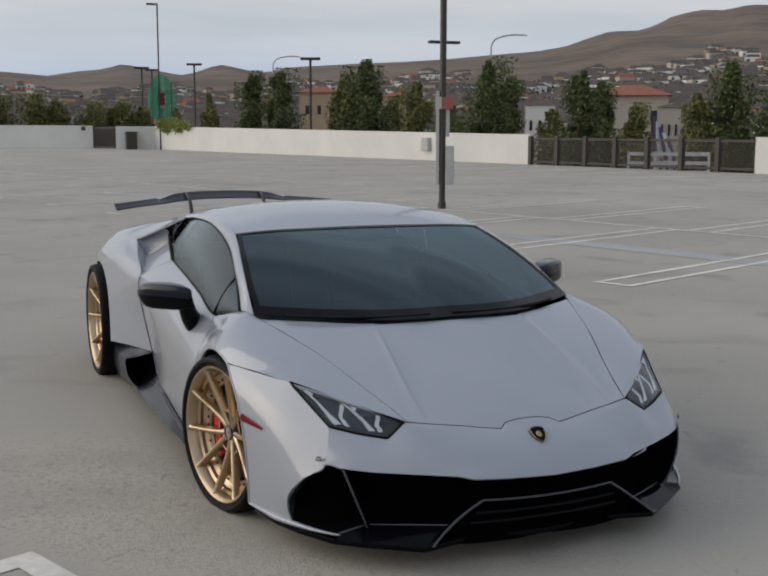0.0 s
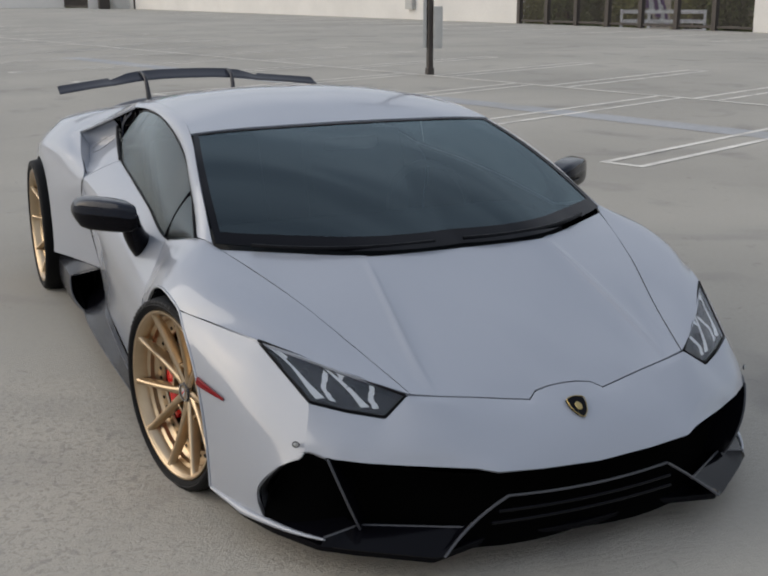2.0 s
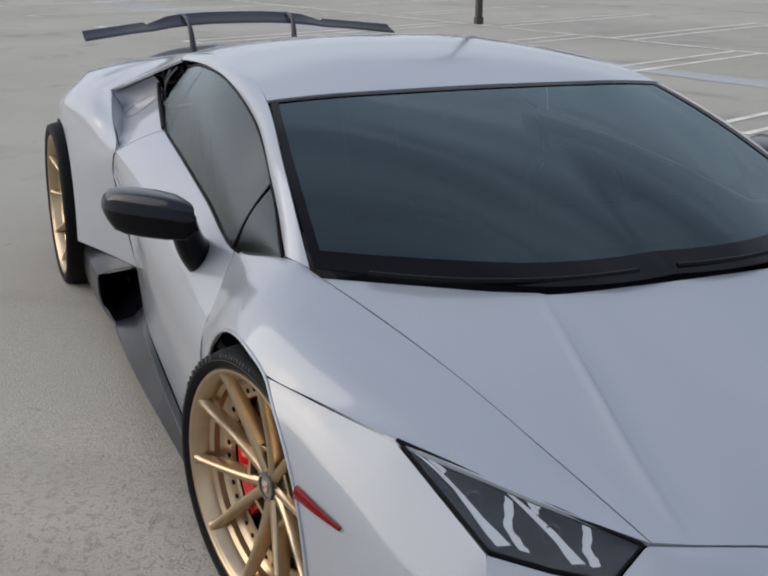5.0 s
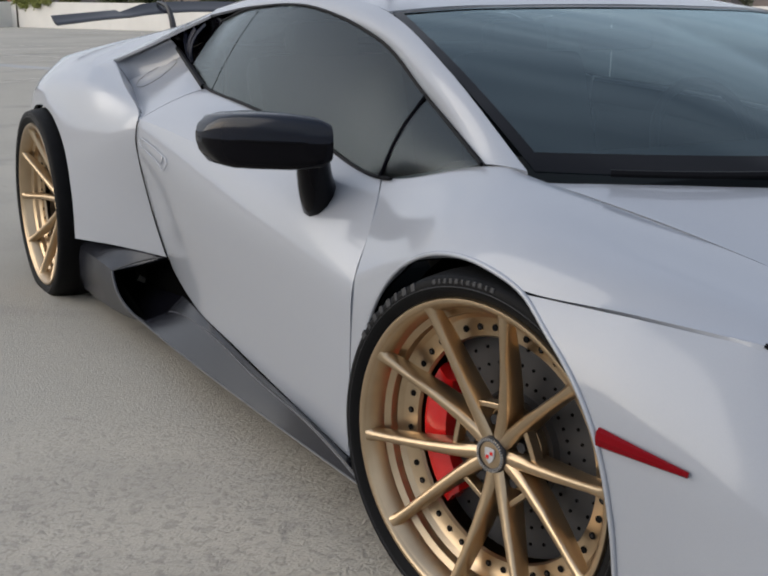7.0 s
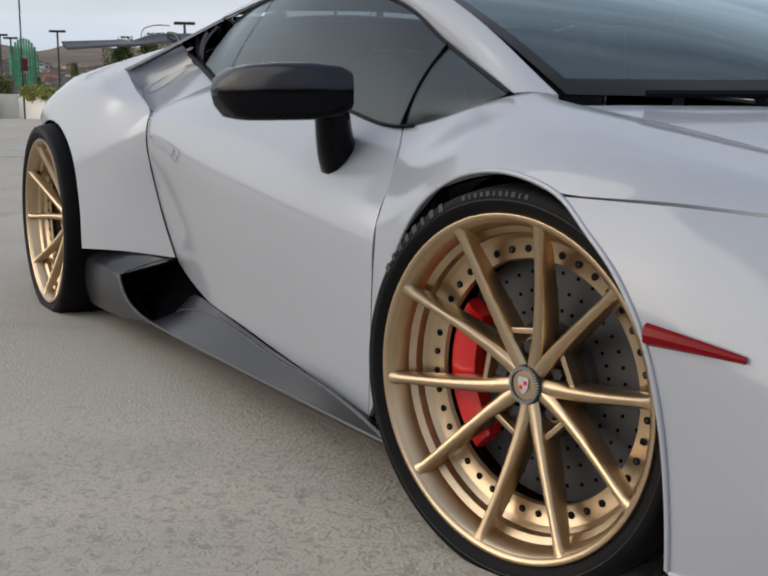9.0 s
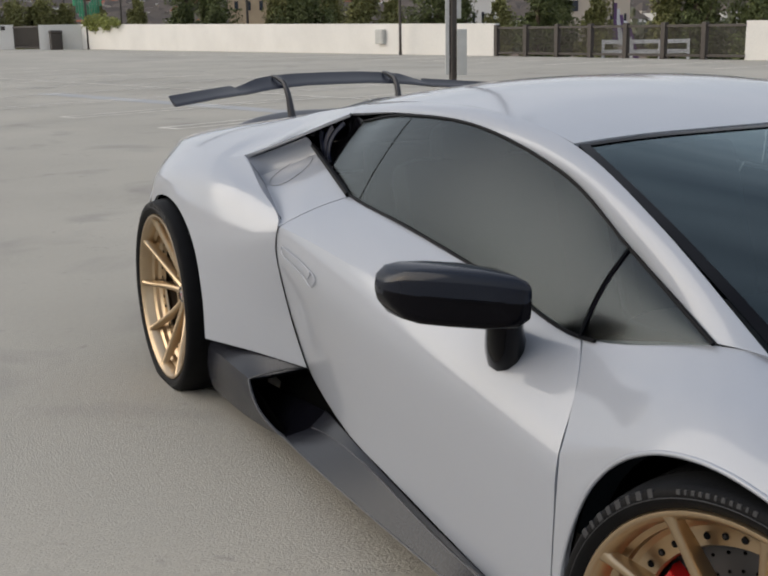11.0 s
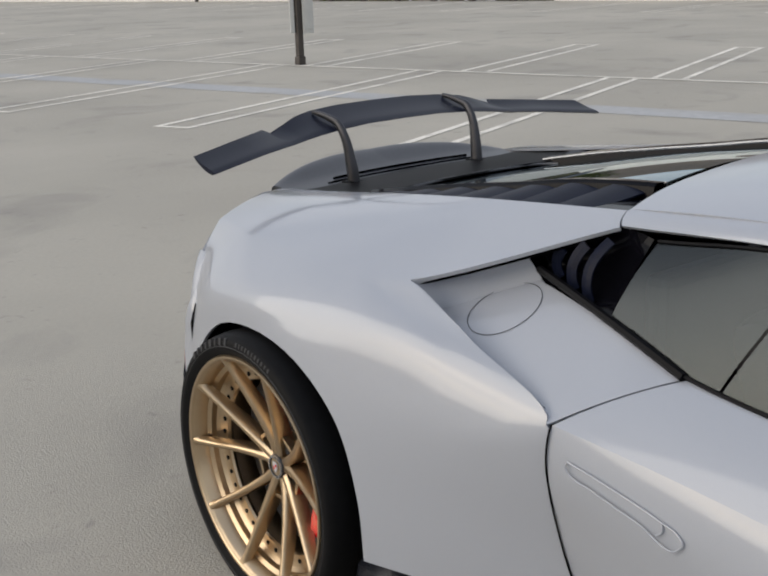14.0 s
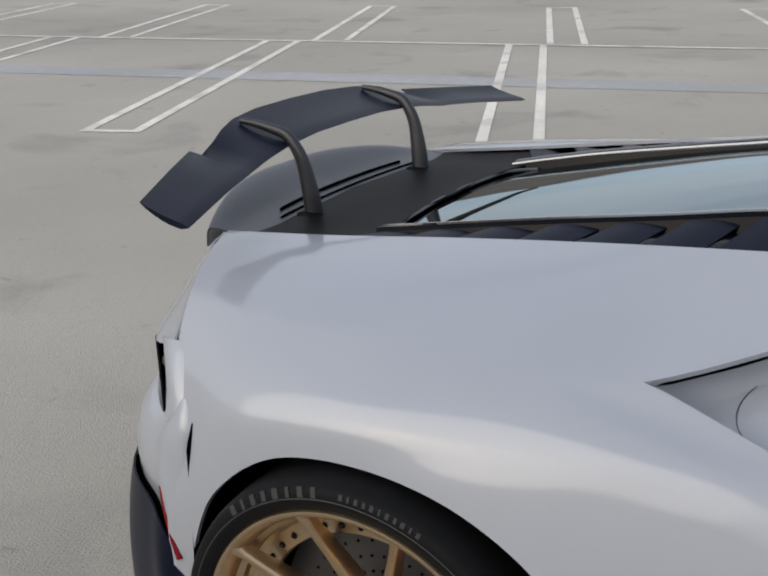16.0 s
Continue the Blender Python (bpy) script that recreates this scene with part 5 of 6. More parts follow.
for s in (1, -1):
    part("wing_strut", tube([(-.238 * s, 3.150, .825), (-.242 * s, 3.158, .90), (-.247 * s, 3.182, .978), (-.249 * s, 3.205, 1.006), (-.251 * s, 3.25, 1.020), (-.253 * s, 3.325, 1.030)], 0.017, 40, 10, flat=(0.9, 1.25),
                             taper=(1.1, 1.0, 1.0, 1.0, 0.8, 0.3)), DARK_METAL, wing, smooth=60)
    part("strut_foot", box((-.265, 3.13, .836), (-.215, 3.18, .846), Matrix.Diagonal((s, 1, 1, 1)), 0.006), BLACK_MATT, wing)

# wheels
def turned(profile, n, mat, name, parent, m, label="", smooth=40):
    """A body of revolution about x, from (x, radius) pairs."""
    bm = bmesh.new()
    rings = []
    for j in range(n):
        q = 2 * math.pi * j / n
        rings.append([bm.verts.new(m @ Vector((x, r * math.cos(q), r * math.sin(q)))) for x, r in profile])
    for j in range(n):
        a, b = rings[j], rings[(j + 1) % n]
        for i in range(len(profile) - 1):
            bm.faces.new((a[i], a[i + 1], b[i + 1], b[i]))
    bmesh.ops.recalc_face_normals(bm, faces=bm.faces)
    return part(name, bm, mat, parent, label, smooth)


def wheel(lip, radius, tyre_radius, width, dish, steer, side, twist, caliper):
    """One wheel; lip: the middle of the rim's outer edge. Its own x points outwards."""
    s = -side
    base = Matrix.Translation(lip) @ Euler((0, 0, radians(steer))).to_matrix().to_4x4()
    if side == R:
        base = base @ Matrix.Diagonal((-1, 1, 1, 1))
    i4 = Matrix.Identity(4)
    w = part("wheel", bmesh.new(), BRONZE, car, "satin bronze ten-spoke wheel")
    w.matrix_local = base
    r, t = radius, tyre_radius
    h = t - r
    tyre = turned([(-.008, r - .006), (-.004, r), (.000, r + .003), (.001, r + .14 * h), (.006, r + .26 * h), (.009, r + .45 * h), (.0075, r + .68 * h), (.002, r + .82 * h), (-.008, t - .0055), (-.022, t - .0025), (-.05, t), (-width * .5, t + .001), (-width + .06, t), (-width + .02, t - .008),
            (-width, t - .02), (-width - .008, r + .02), (-width + .006, r)], 96, RUBBER, "tyre", w, i4, "low black tyre")
    for v in tyre.data.vertices:
        v.co.z = max(v.co.z, .0352 - lip[2])
    for k in range(4):
        groove = turned([(-.055 - k * width * .2, t + .0008), (-.058 - k * width * .2, t - .004), (-.064 - k * width * .2, t - .004), (-.067 - k * width * .2, t + .0008)], 96, VOID, "tread_groove", tyre, i4)
        for v in groove.data.vertices:
            v.co.z = max(v.co.z, .0354 - lip[2])
    turned([(.0085, r + .43 * h), (.0098, r + .46 * h), (.0085, r + .49 * h)], 96, TYRE_MARK, "tyre_bead", tyre, i4)
    # raised plain bars where the side wall carries writing
    for c, n, high in ((-1.0, 8, .16), (-.28, 11, .09)) if caliper > 0 else ((-.72, 8, .16), (-.02, 11, .09)):
        for j in range(n):
            q = c + j * (.078 if n == 8 else .042)
            wide = (.0058, .0034, .0052, .0046)[j % 4] * (1.0 if n == 8 else .6)
            m = Euler((q, 0, 0)).to_matrix().to_4x4() @ Matrix.Translation((.0062, 0, r + .66 * h)) @ Euler((0, radians(-16), 0)).to_matrix().to_4x4()
            part("side_wall_bar", box((-.002, -wide, -high * h), (.0022, wide, high * h), m, .0006), TYRE_MARK, tyre)
    turned([(-.012, r + .001), (-.002, r + .002), (.003, r - .001), (.0035, r - .004), (.001, r - .009), (-.003, r - .011)], 96, BRONZE, "rim_lip", w, i4)
    turned([(-.003, r - .011), (-.008, r - .016), (-.036, r - .0215), (-.041, r - .0285), (-.043, r - .0310), (-.056, r - .0330), (-.062, r - .040), (-.064, r - .042), (-.067, r - .071), (-.073, r - .074), (-.080, r - .068), (-.092, r - .050), (-width + .02, r - .035)], 96, BRONZE, "rim_barrel", w, i4)
    for j in range(40):
        q = 2 * math.pi * (j + .5) / 40
        m = Euler((q, 0, 0)).to_matrix().to_4x4() @ Matrix.Translation((-.0652, 0, r - .057)) @ Euler((0, radians(90), 0)).to_matrix().to_4x4()
        bm = bmesh.new()
        bmesh.ops.create_cone(bm, cap_ends=True, segments=8, radius1=.0056, radius2=.0056, depth=.003, matrix=m)
        bolt = part("rim_bolt", bm, BLACK_MATT, w)
        if j % 2 == 0:
            bm = bmesh.new()
            bmesh.ops.create_cone(bm, cap_ends=True, segments=6, radius1=.0026, radius2=.0026, depth=.0045, matrix=m)
            part("bolt_head", bm, DARK_METAL, bolt)
    hub_x = -dish
    turned([(hub_x - .06, .074), (hub_x - .034, .072), (hub_x - .030, .064), (hub_x - .028, .034), (hub_x - .008, .031), (hub_x + .003, .029)], 40, BRONZE, "hub", w, i4)
    cap = turned([(hub_x + .001, .0305), (hub_x + .007, .0285), (hub_x + .009, .0255), (hub_x + .0085, .0225), (hub_x + .006, .0215)], 40, DARK_METAL, "hub_cap", w, i4, "knurled dark centre cap with a pale shield")
    for j in range(40):
        m = Euler((2 * math.pi * j / 40, 0, 0)).to_matrix().to_4x4() @ Matrix.Translation((hub_x + .0082, 0, .0255))
        part("knurl", box((-.001, -.0009, -.0028), (.001, .0009, .0028), m), CHROME, cap)
    turned([(hub_x + .0062, .0216), (hub_x + .0066, .0001)], 32, BRONZE, "cap_face", cap, i4)
    bm = prism([(-.010, .011), (0, .013), (.010, .011), (.0095, -.002), (.006, -.009), (0, -.014), (-.006, -.009), (-.0095, -.002)], .0068, .0088, .0006)
    bmesh.ops.transform(bm, matrix=Matrix.Translation((hub_x, 0, 0)) @ Matrix(((0, 0, 1, 0), (1, 0, 0, 0), (0, 1, 0, 0), (0, 0, 0, 1))), verts=bm.verts)
    part("hub_shield", bm, SHIELD, cap)
    for y, z in ((-.004, .004), (.004, -.003)):
        part("shield_bar", box((hub_x + .0088, y - .003, z - .003), (hub_x + .0094, y + .003, z + .003)), RED, cap)
    # ten spokes: sharp-backed blades that close up in pairs towards the hub and flare where they meet the rim
    for j in range(10):
        q = twist + 2 * math.pi * j / 10
        lean = (-0.5 if j % 2 else 0.5) * 0.25
        bm = bmesh.new()
        rows = []
        for f, half, deep in ((0.0, .0120, .036), (.10, .0118, .042), (.25, .0105, .042), (.45, .0092, .038), (.65, .0082, .033), (.82, .0080, .028), (.93, .0088, .022), (.98, .0115, .016), (1.0, .0150, .010)):
            rad = .027 + (r - .0095 - .027) * f
            ang = q - lean * max(0.0, 1 - f) ** 1.6
            x = hub_x + .003 + (dish - .004) * (f ** 1.25)
            row = []
            for across, back in ((-half, .0065), (-half * .62, .0012), (-half * .3, 0.0), (half * .3, 0.0), (half * .62, .0012), (half, .0065), (half * 1.12, deep), (-half * 1.12, deep)):
                row.append(bm.verts.new((x - back, rad * math.cos(ang) - across * math.sin(ang), rad * math.sin(ang) + across * math.cos(ang))))
            rows.append(row)
        for a, b in zip(rows, rows[1:]):
            for i in range(8):
                bm.faces.new((a[i], a[(i + 1) % 8], b[(i + 1) % 8], b[i]))
        bm.faces.new(rows[0][::-1]), bm.faces.new(rows[-1])
        bmesh.ops.recalc_face_normals(bm, faces=bm.faces)
        part("spoke", bm, BRONZE, w, smooth=35)
    for j in range(5):
        q = twist + 2 * math.pi * (2 * j + .5) / 10
        bm = bmesh.new()
        bmesh.ops.create_cone(bm, cap_ends=True, segments=6, radius1=.0105, radius2=.009, depth=.02, matrix=Matrix.Translation((hub_x - .018, .054 * math.cos(q), .054 * math.sin(q))) @ Euler((0, radians(90), 0)).to_matrix().to_4x4())
        part("wheel_nut", bm, DARK_METAL, w)
        turned([(-.004, .0155), (.003, .0145), (.003, .0118), (-.004, .0112)], 16, BRONZE, "nut_seat", w, Matrix.Translation((hub_x - .022, .054 * math.cos(q), .054 * math.sin(q))))
        bm = add_box(bmesh.new(), (-.020, -.0045, -.024), (0, .0045, .024), Euler((q, 0, 0)).to_matrix().to_4x4() @ Matrix.Translation((hub_x + .001, .080, 0)), .0015)
        part("spoke_web", bm, BRONZE, w)
    disc = turned([(hub_x - .055, .045), (hub_x - .045, .085), (hub_x - .055, .09), (hub_x - .055, r - .07), (hub_x - .085, r - .07), (hub_x - .085, .09)], 72, STEEL, "brake_disc", w, i4, "drilled grey brake disc")
    bm = bmesh.new()
    for j in range(36):
        for k in range(3):
            q = 2 * math.pi * (j + k * .33) / 36
            rr = .108 + k * .028
            bmesh.ops.create_cone(bm, cap_ends=True, segments=6, radius1=.0028, radius2=.0028, depth=.002, matrix=Matrix.Translation((hub_x - .0542, rr * math.cos(q), rr * math.sin(q))) @ Euler((0, radians(90), 0)).to_matrix().to_4x4())
    part("drill_holes", bm, VOID, disc)["kind"] = "stuff"
    # caliper: a curved block over the disc's rim
    bm = bmesh.new()
    rows = []
    for k in range(13):
        q = math.pi * (0.0 if caliper > 0 else 1.0) + (k - 6) / 6 * 0.72 - (0.10 if caliper > 0 else 0.12)
        end = 0.8 if k in (0, 12) else 1.0
        row = []
        near = 0.0 if caliper > 0 else .036
        for x, rr in ((hub_x + near - .030, r - .125 + .012 * (1 - end) * 5), (hub_x + near - .022, r - .105), (hub_x + near - .024, r - .082), (hub_x + near - .040, r - .076), (hub_x - .10, r - .076), (hub_x - .10, r - .125)):
            row.append(bm.verts.new((x, rr * math.cos(q), rr * math.sin(q))))
        rows.append(row)
    for a, b in zip(rows, rows[1:]):
        for i in range(6):
            bm.faces.new((a[i], a[(i + 1) % 6], b[(i + 1) % 6], b[i]))
    bm.faces.new(rows[0][::-1]), bm.faces.new(rows[-1])
    bmesh.ops.recalc_face_normals(bm, faces=bm.faces)
    part("brake_caliper", bm, RED, w, "red brake caliper", smooth=40)
    turned([(-width + .02, r - .03), (-width + .01, .05)], 48, VOID, "wheel_back", w, i4)
    return w


wheel((-.877, .034, .3165), .2575, .298, .235, .050, 13.2, R, -0.113, 1)
wheel((.838, .034, .3165), .2575, .298, .235, .050, 13.2, L, 0.0, 1)
wheel((-.9485, 2.6247, .336), .2815, .333, .29, .076, 0, R, 0.602, -1)
wheel((.9485, 2.6247, .336), .2815, .333, .29, .076, 0, L, 0.602, -1)

# black inner body: what shows through the seams, the wheel houses and the floor, their shade put into its colour
bm = bmesh.new()
for net, mirrored in LINER:
    n, k = len(net), len(net[0])
    moved = []
    for i in range(n):
        row = []
        for j in range(k):
            a = net[min(i + 1, n - 1)][j] - net[max(i - 1, 0)][j]
            b = net[i][min(j + 1, k - 1)] - net[i][max(j - 1, 0)]
            nrm = a.cross(b)
            nrm = nrm.normalized() if nrm.length > 1e-9 else Vector((0, 0, 1))
            q = net[i][j]
            if nrm.dot(q - Vector((0, 1.3, .25))) < 0:
                nrm = -nrm
            row.append(q - nrm * 0.014)
        moved.append(row)
    add_grid(bm, [r[::2] + ([r[-1]] if k % 2 == 0 else []) for r in (moved[::2] + ([moved[-1]] if n % 2 == 0 else []))], mirrored)
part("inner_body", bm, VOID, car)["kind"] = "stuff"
for s in (1, -1):
    for y0, z0, rad, x0, x1 in ((.065, .33, .345, -.80, -.50), (2.62, .348, .385, -.86, -.56)):
        bm = bmesh.new()
        rows = []
        for k in range(25):
            q = math.pi * (k / 24 * 1.1 - .05)
            zz = z0 + rad * .88 * math.sin(q)
            rows.append([bm.verts.new((x * s, y0 + rad * math.cos(q), zz)) for x in (x0, x1)])
        for a, b in zip(rows, rows[1:]):
            bm.faces.new((a[0], a[1], b[1], b[0]))
        bm.faces.new([r[1] for r in rows])
        part("wheel_house", bm, VOID, car)
part("floor_pan", box((-.70, -.42, .12), (.70, 3.1, .16), bevel=.01), VOID, car)

# cabin
part("dashboard", box((-.62, .22, .45), (.62, .62, .70), bevel=.05), LEATHER, car, smooth=40)
part("cabin_floor", box((-.66, .2, .20), (.66, 1.75, .24)), LEATHER, car)
part("bulkhead", box((-.56, 1.78, .22), (.56, 1.84, .90), bevel=.02), LEATHER, car)
for s in (1, -1):
    seat = part("seat", box((-.58 * s if s > 0 else .10, .95, .24), (-.10 if s > 0 else .58, 1.45, .40), bevel=.05), LEATHER, car, smooth=40)
    part("backrest", box((-.24, -.06, 0), (.24, .06, .52), Matrix.Translation((-.34 * s, 1.45, .38)) @ Euler((radians(-18), 0, 0)).to_matrix().to_4x4(), bevel=.05), LEATHER, seat, smooth=40)
    part("headrest", box((-.11, -.05, 0), (.11, .05, .15), Matrix.Translation((-.34 * s, 1.60, .82)) @ Euler((radians(-12), 0, 0)).to_matrix().to_4x4(), bevel=.04), LEATHER, seat, smooth=40)
ring = [(.34 + .17 * math.cos(q), .78 + .05 * math.sin(q), .66 + .16 * math.sin(q)) for q in (2 * math.pi * i / 24 for i in range(25))]
part("steering_wheel", tube(ring, .014, 60, 8, caps=False), LEATHER, car)
part("rear_view_mirror", box((-.11, .74, .905), (.11, .765, .955), bevel=.02), BLACK_MATT, car, smooth=40)

# ---- beyond the deck: land, hills, houses and trees ----
EYE_AT = Vector((-1.8, -3.9))
GROUND_Z = -6.0
# elevations of the far ridge and of the foothills before it, by azimuth
RIDGE = ((-180, 2.4), (-60, 2.2), (20, 3.4), (40, 5.6), (48.5, 5.98), (49.3, 6.02), (50.4, 5.8), (51.6, 5.84), (52.9, 5.57), (53.6, 5.2), (54.4, 4.92), (55.9, 4.9), (56.9, 4.59),
         (58.1, 4.18), (59.6, 3.95), (61.9, 3.78), (64, 3.6), (66.3, 3.46), (68.8, 3.36), (70.4, 3.26), (71.8, 3.19), (72.6, 3.05), (73.2, 2.9), (74, 2.96), (74.8, 3.13),
         (75.5, 3.26), (76.1, 3.15), (76.8, 2.87), (77.6, 2.72), (78.5, 2.9), (79.6, 3.11), (80.4, 3.24), (81.4, 2.97), (82.6, 2.85), (84, 2.62), (86.2, 2.79), (100, 2.5), (140, 2.2), (180, 2.4))
FOOTHILL = ((-180, 1.7), (20, 2.6), (40, 4.3), (48.4, 4.73), (49.6, 4.84), (51.3, 4.72), (53.6, 4.74), (55.3, 4.57), (56.2, 4.2), (57.5, 4.02), (58.8, 3.8), (60.4, 3.66), (64, 3.5), (67.3, 3.2),
            (70, 2.95), (72.2, 2.85), (74, 2.7), (76.5, 2.62), (78.5, 2.5), (81, 2.6), (84, 2.5), (86, 2.64), (90, 2.4), (180, 1.7))


def by_azimuth(table, az):
    for (a, e), (b, g) in zip(table, table[1:]):
        if a <= az <= b:
            return e + (g - e) * (az - a) / (b - a)
    return 2.4


def land_height(az, r):
    """The land: flat near the deck, then foothills, a dip and the high ridge behind it."""
    front, top = by_azimuth(FOOTHILL, az), by_azimuth(RIDGE, az)
    start = math.degrees(math.atan((GROUND_Z - 1.44) / 160))
    if r <= 1500:
        u = max(0.0, math.log(r / 160) / math.log(1500 / 160))
        el = start + (front - start) * u
        fold = min(1.0, u * 2) * (1 - u) * 2
    else:
        u = (r - 1500) / 1100
        el = front + (top - front) * u ** 1.6 - 0.28 * math.sin(math.pi * min(1.0, u * 1.5)) * (1 - u)
        fold = u * (1 - u) * 2.4
    rough = noise.noise(Vector((az * 0.5, r * 0.0016, 3))) * 0.16 + noise.noise(Vector((az * 1.5, r * 0.0016, 7))) * 0.10 - abs(noise.noise(Vector((az * 0.7 + r * 0.002, r * 0.0008, 11)))) * 0.30
    return max(GROUND_Z, 1.44 + r * math.tan(radians(el + rough * fold)))


DRY_HILL = material("dry brown hillside", (0.150, 0.106, 0.074), 0.95, grain=0.14, scale=0.05, spots=0.34, spot_scale=0.006, other=(0.070, 0.066, 0.052))
bm = bmesh.new()
AZ = [-180 + 2.5 * i for i in range(80)] + [20 + 0.5 * i for i in range(161)] + [102.5 + 2.5 * i for i in range(32)]
RAD = [110, 160, 220, 300, 400, 520, 660, 820, 1000, 1150, 1300, 1420, 1500, 1560, 1660, 1800, 1920, 2050, 2180, 2300, 2420, 2520, 2600, 2800]
rows = []
for az in AZ[:-1]:
    c, s = math.cos(radians(az)), math.sin(radians(az))
    row = []
    for r in RAD:
        z = land_height(az, min(r, 2600)) - (40 if r > 2600 else 0)
        row.append(bm.verts.new((EYE_AT.x + c * r, EYE_AT.y + s * r, z)))
    rows.append(row)
hub = bm.verts.new((EYE_AT.x, EYE_AT.y, GROUND_Z))
for a, b in zip(rows, rows[1:] + rows[:1]):
    bm.faces.new((hub, a[0], b[0]))
    for i in range(len(RAD) - 1):
        bm.faces.new((a[i], a[i + 1], b[i + 1], b[i]))
bmesh.ops.recalc_face_normals(bm, faces=bm.faces)
tagged(mesh_object("ground", bm, DRY_HILL, smooth=60), "dry brown land that rises to bare hills", "ground", kind="structure")


def place(az, r):
    return EYE_AT + Vector((math.cos(radians(az)), math.sin(radians(az)))) * r


ROOF_TILE = material("red clay roof tiles", (0.30, 0.105, 0.06), 0.85, grain=0.2, scale=2.0)
CREAM = material("cream rendered wall", (0.42, 0.33, 0.22), 0.9, grain=0.06, scale=1.0)
PALE = material("pale house wall", (0.44, 0.39, 0.33), 0.9)
SLATE = material("grey brown roof", (0.10, 0.082, 0.07), 0.9)
WHITE_WALL = material("white house wall", (0.72, 0.70, 0.66), 0.9)
PANE_DARK = material("dark window pane", (0.03, 0.035, 0.045), 0.15)

# many small houses on the slopes
rng = random.Random(5)
bm = bmesh.new()
streets = [330 * 1.075 ** i for i in range(20)]
for k in range(4600):
    az = rng.uniform(44, 91)
    row = rng.randrange(20)
    r = streets[row] * rng.uniform(.985, 1.015)
    if row > (16.8 if az > 63 else 14.5) + 1.5 * math.sin(az * .9) + (1.5 if az < 51 else 0) or noise.noise(Vector((az * .9, row * .45, 2))) < -.22:
        continue
    p = place(az, r)
    z = land_height(az, r)
    w, d, h = rng.uniform(8, 14), rng.uniform(6, 9), rng.uniform(3.4, 6.0)
    m = pose(p.x, p.y, z - 1, 0, 0, az + rng.uniform(-40, 40))
    v = [bm.verts.new(m @ Vector(q)) for q in ((-d / 2, -w / 2, 0), (d / 2, -w / 2, 0), (d / 2, w / 2, 0), (-d / 2, w / 2, 0), (-d / 2, -w / 2, h), (d / 2, -w / 2, h), (d / 2, w / 2, h), (-d / 2, w / 2, h), (0, -w / 2 + 2, h + 2.4), (0, w / 2 - 2, h + 2.4))]
    wall = rng.choice((0, 0, 1, 2, 2, 2))
    for f, mat in (((0, 1, 5, 4), wall), ((1, 2, 6, 5), wall), ((2, 3, 7, 6), wall), ((3, 0, 4, 7), wall), ((4, 5, 8), 3 + (k % 29 == 0)), ((6, 7, 9), 3 + (k % 29 == 0)), ((5, 6, 9, 8), 3 + (k % 29 == 0)), ((7, 4, 8, 9), 3 + (k % 29 == 0))):
        bm.faces.new([v[i] for i in f]).material_index = mat
    for y in (-w / 4, w / 4):
        q = [bm.verts.new(m @ Vector((-d / 2 - .05, y + a, h * .3 + b))) for a, b in ((-1.2, 0), (-1.2, 1.6), (1.2, 1.6), (1.2, 0))]
        bm.faces.new(q).material_index = 5
tagged(mesh_object("hillside_houses", bm, [PALE, CREAM, WHITE_WALL, SLATE, ROOF_TILE, PANE_DARK]), "hundreds of small pale houses on the far slopes", "houses", kind="stuff")

def leaf_material(name, colour):
    """Matt leaves, each of its own tone."""
    m = material(name, colour, 0.75, spots=0.25, spot_scale=0.35)
    n, l = m.node_tree.nodes, m.node_tree.links
    b = n["Principled BSDF"]
    g = n.new("ShaderNodeNewGeometry")
    r = n.new("ShaderNodeMapRange")
    r.inputs["To Min"].default_value, r.inputs["To Max"].default_value = 0.55, 1.45
    l.new(g.outputs["Random Per Island"], r.inputs["Value"])
    k = n.new("ShaderNodeMix")
    k.data_type, k.blend_type = "RGBA", "MULTIPLY"
    k.inputs["Factor"].default_value = 1.0
    comb = n.new("ShaderNodeCombineColor")
    for i in range(3):
        l.new(r.outputs["Result"], comb.inputs[i])
    l.new(b.inputs["Base Color"].links[0].from_socket, k.inputs["A"])
    l.new(comb.outputs["Color"], k.inputs["B"])
    l.new(k.outputs["Result"], b.inputs["Base Color"])
    return m


LEAF = leaf_material("green leaves", (0.105, 0.125, 0.042))
LEAF_OLIVE = leaf_material("olive leaves", (0.18, 0.18, 0.062))
LEAF_DARK = leaf_material("dark scrub leaves", (0.085, 0.09, 0.05))
BARK = material("brown bark", (0.09, 0.065, 0.045), 0.9, grain=0.25, scale=6)


def add_leaf(bm, at, size, rng):
    a = Vector((rng.gauss(0, 1), rng.gauss(0, 1), rng.gauss(0, 1))).normalized()
    b = a.orthogonal().normalized()
    c = a.cross(b)
    bm.faces.new([bm.verts.new(at + b * size * u + c * size * w) for u, w in ((-.5, 0), (0, -.32), (.5, 0), (0, .32))])


bm = bmesh.new()
for k in range(2600):
    az = rng.uniform(43, 91)
    r = 240 + 640 * rng.random() ** 1.3
    p, z = place(az, r), land_height(az, r)
    s = rng.uniform(1.6, 4.2)
    for j in range(14):
        add_leaf(bm, Vector((p.x + rng.gauss(0, s * .45), p.y + rng.gauss(0, s * .45), z + abs(rng.gauss(s * .55, s * .4)))), s * .8, rng)
tagged(mesh_object("far_trees", bm, LEAF_DARK), "dark far-off trees and scrub among the houses", "trees", kind="stuff")


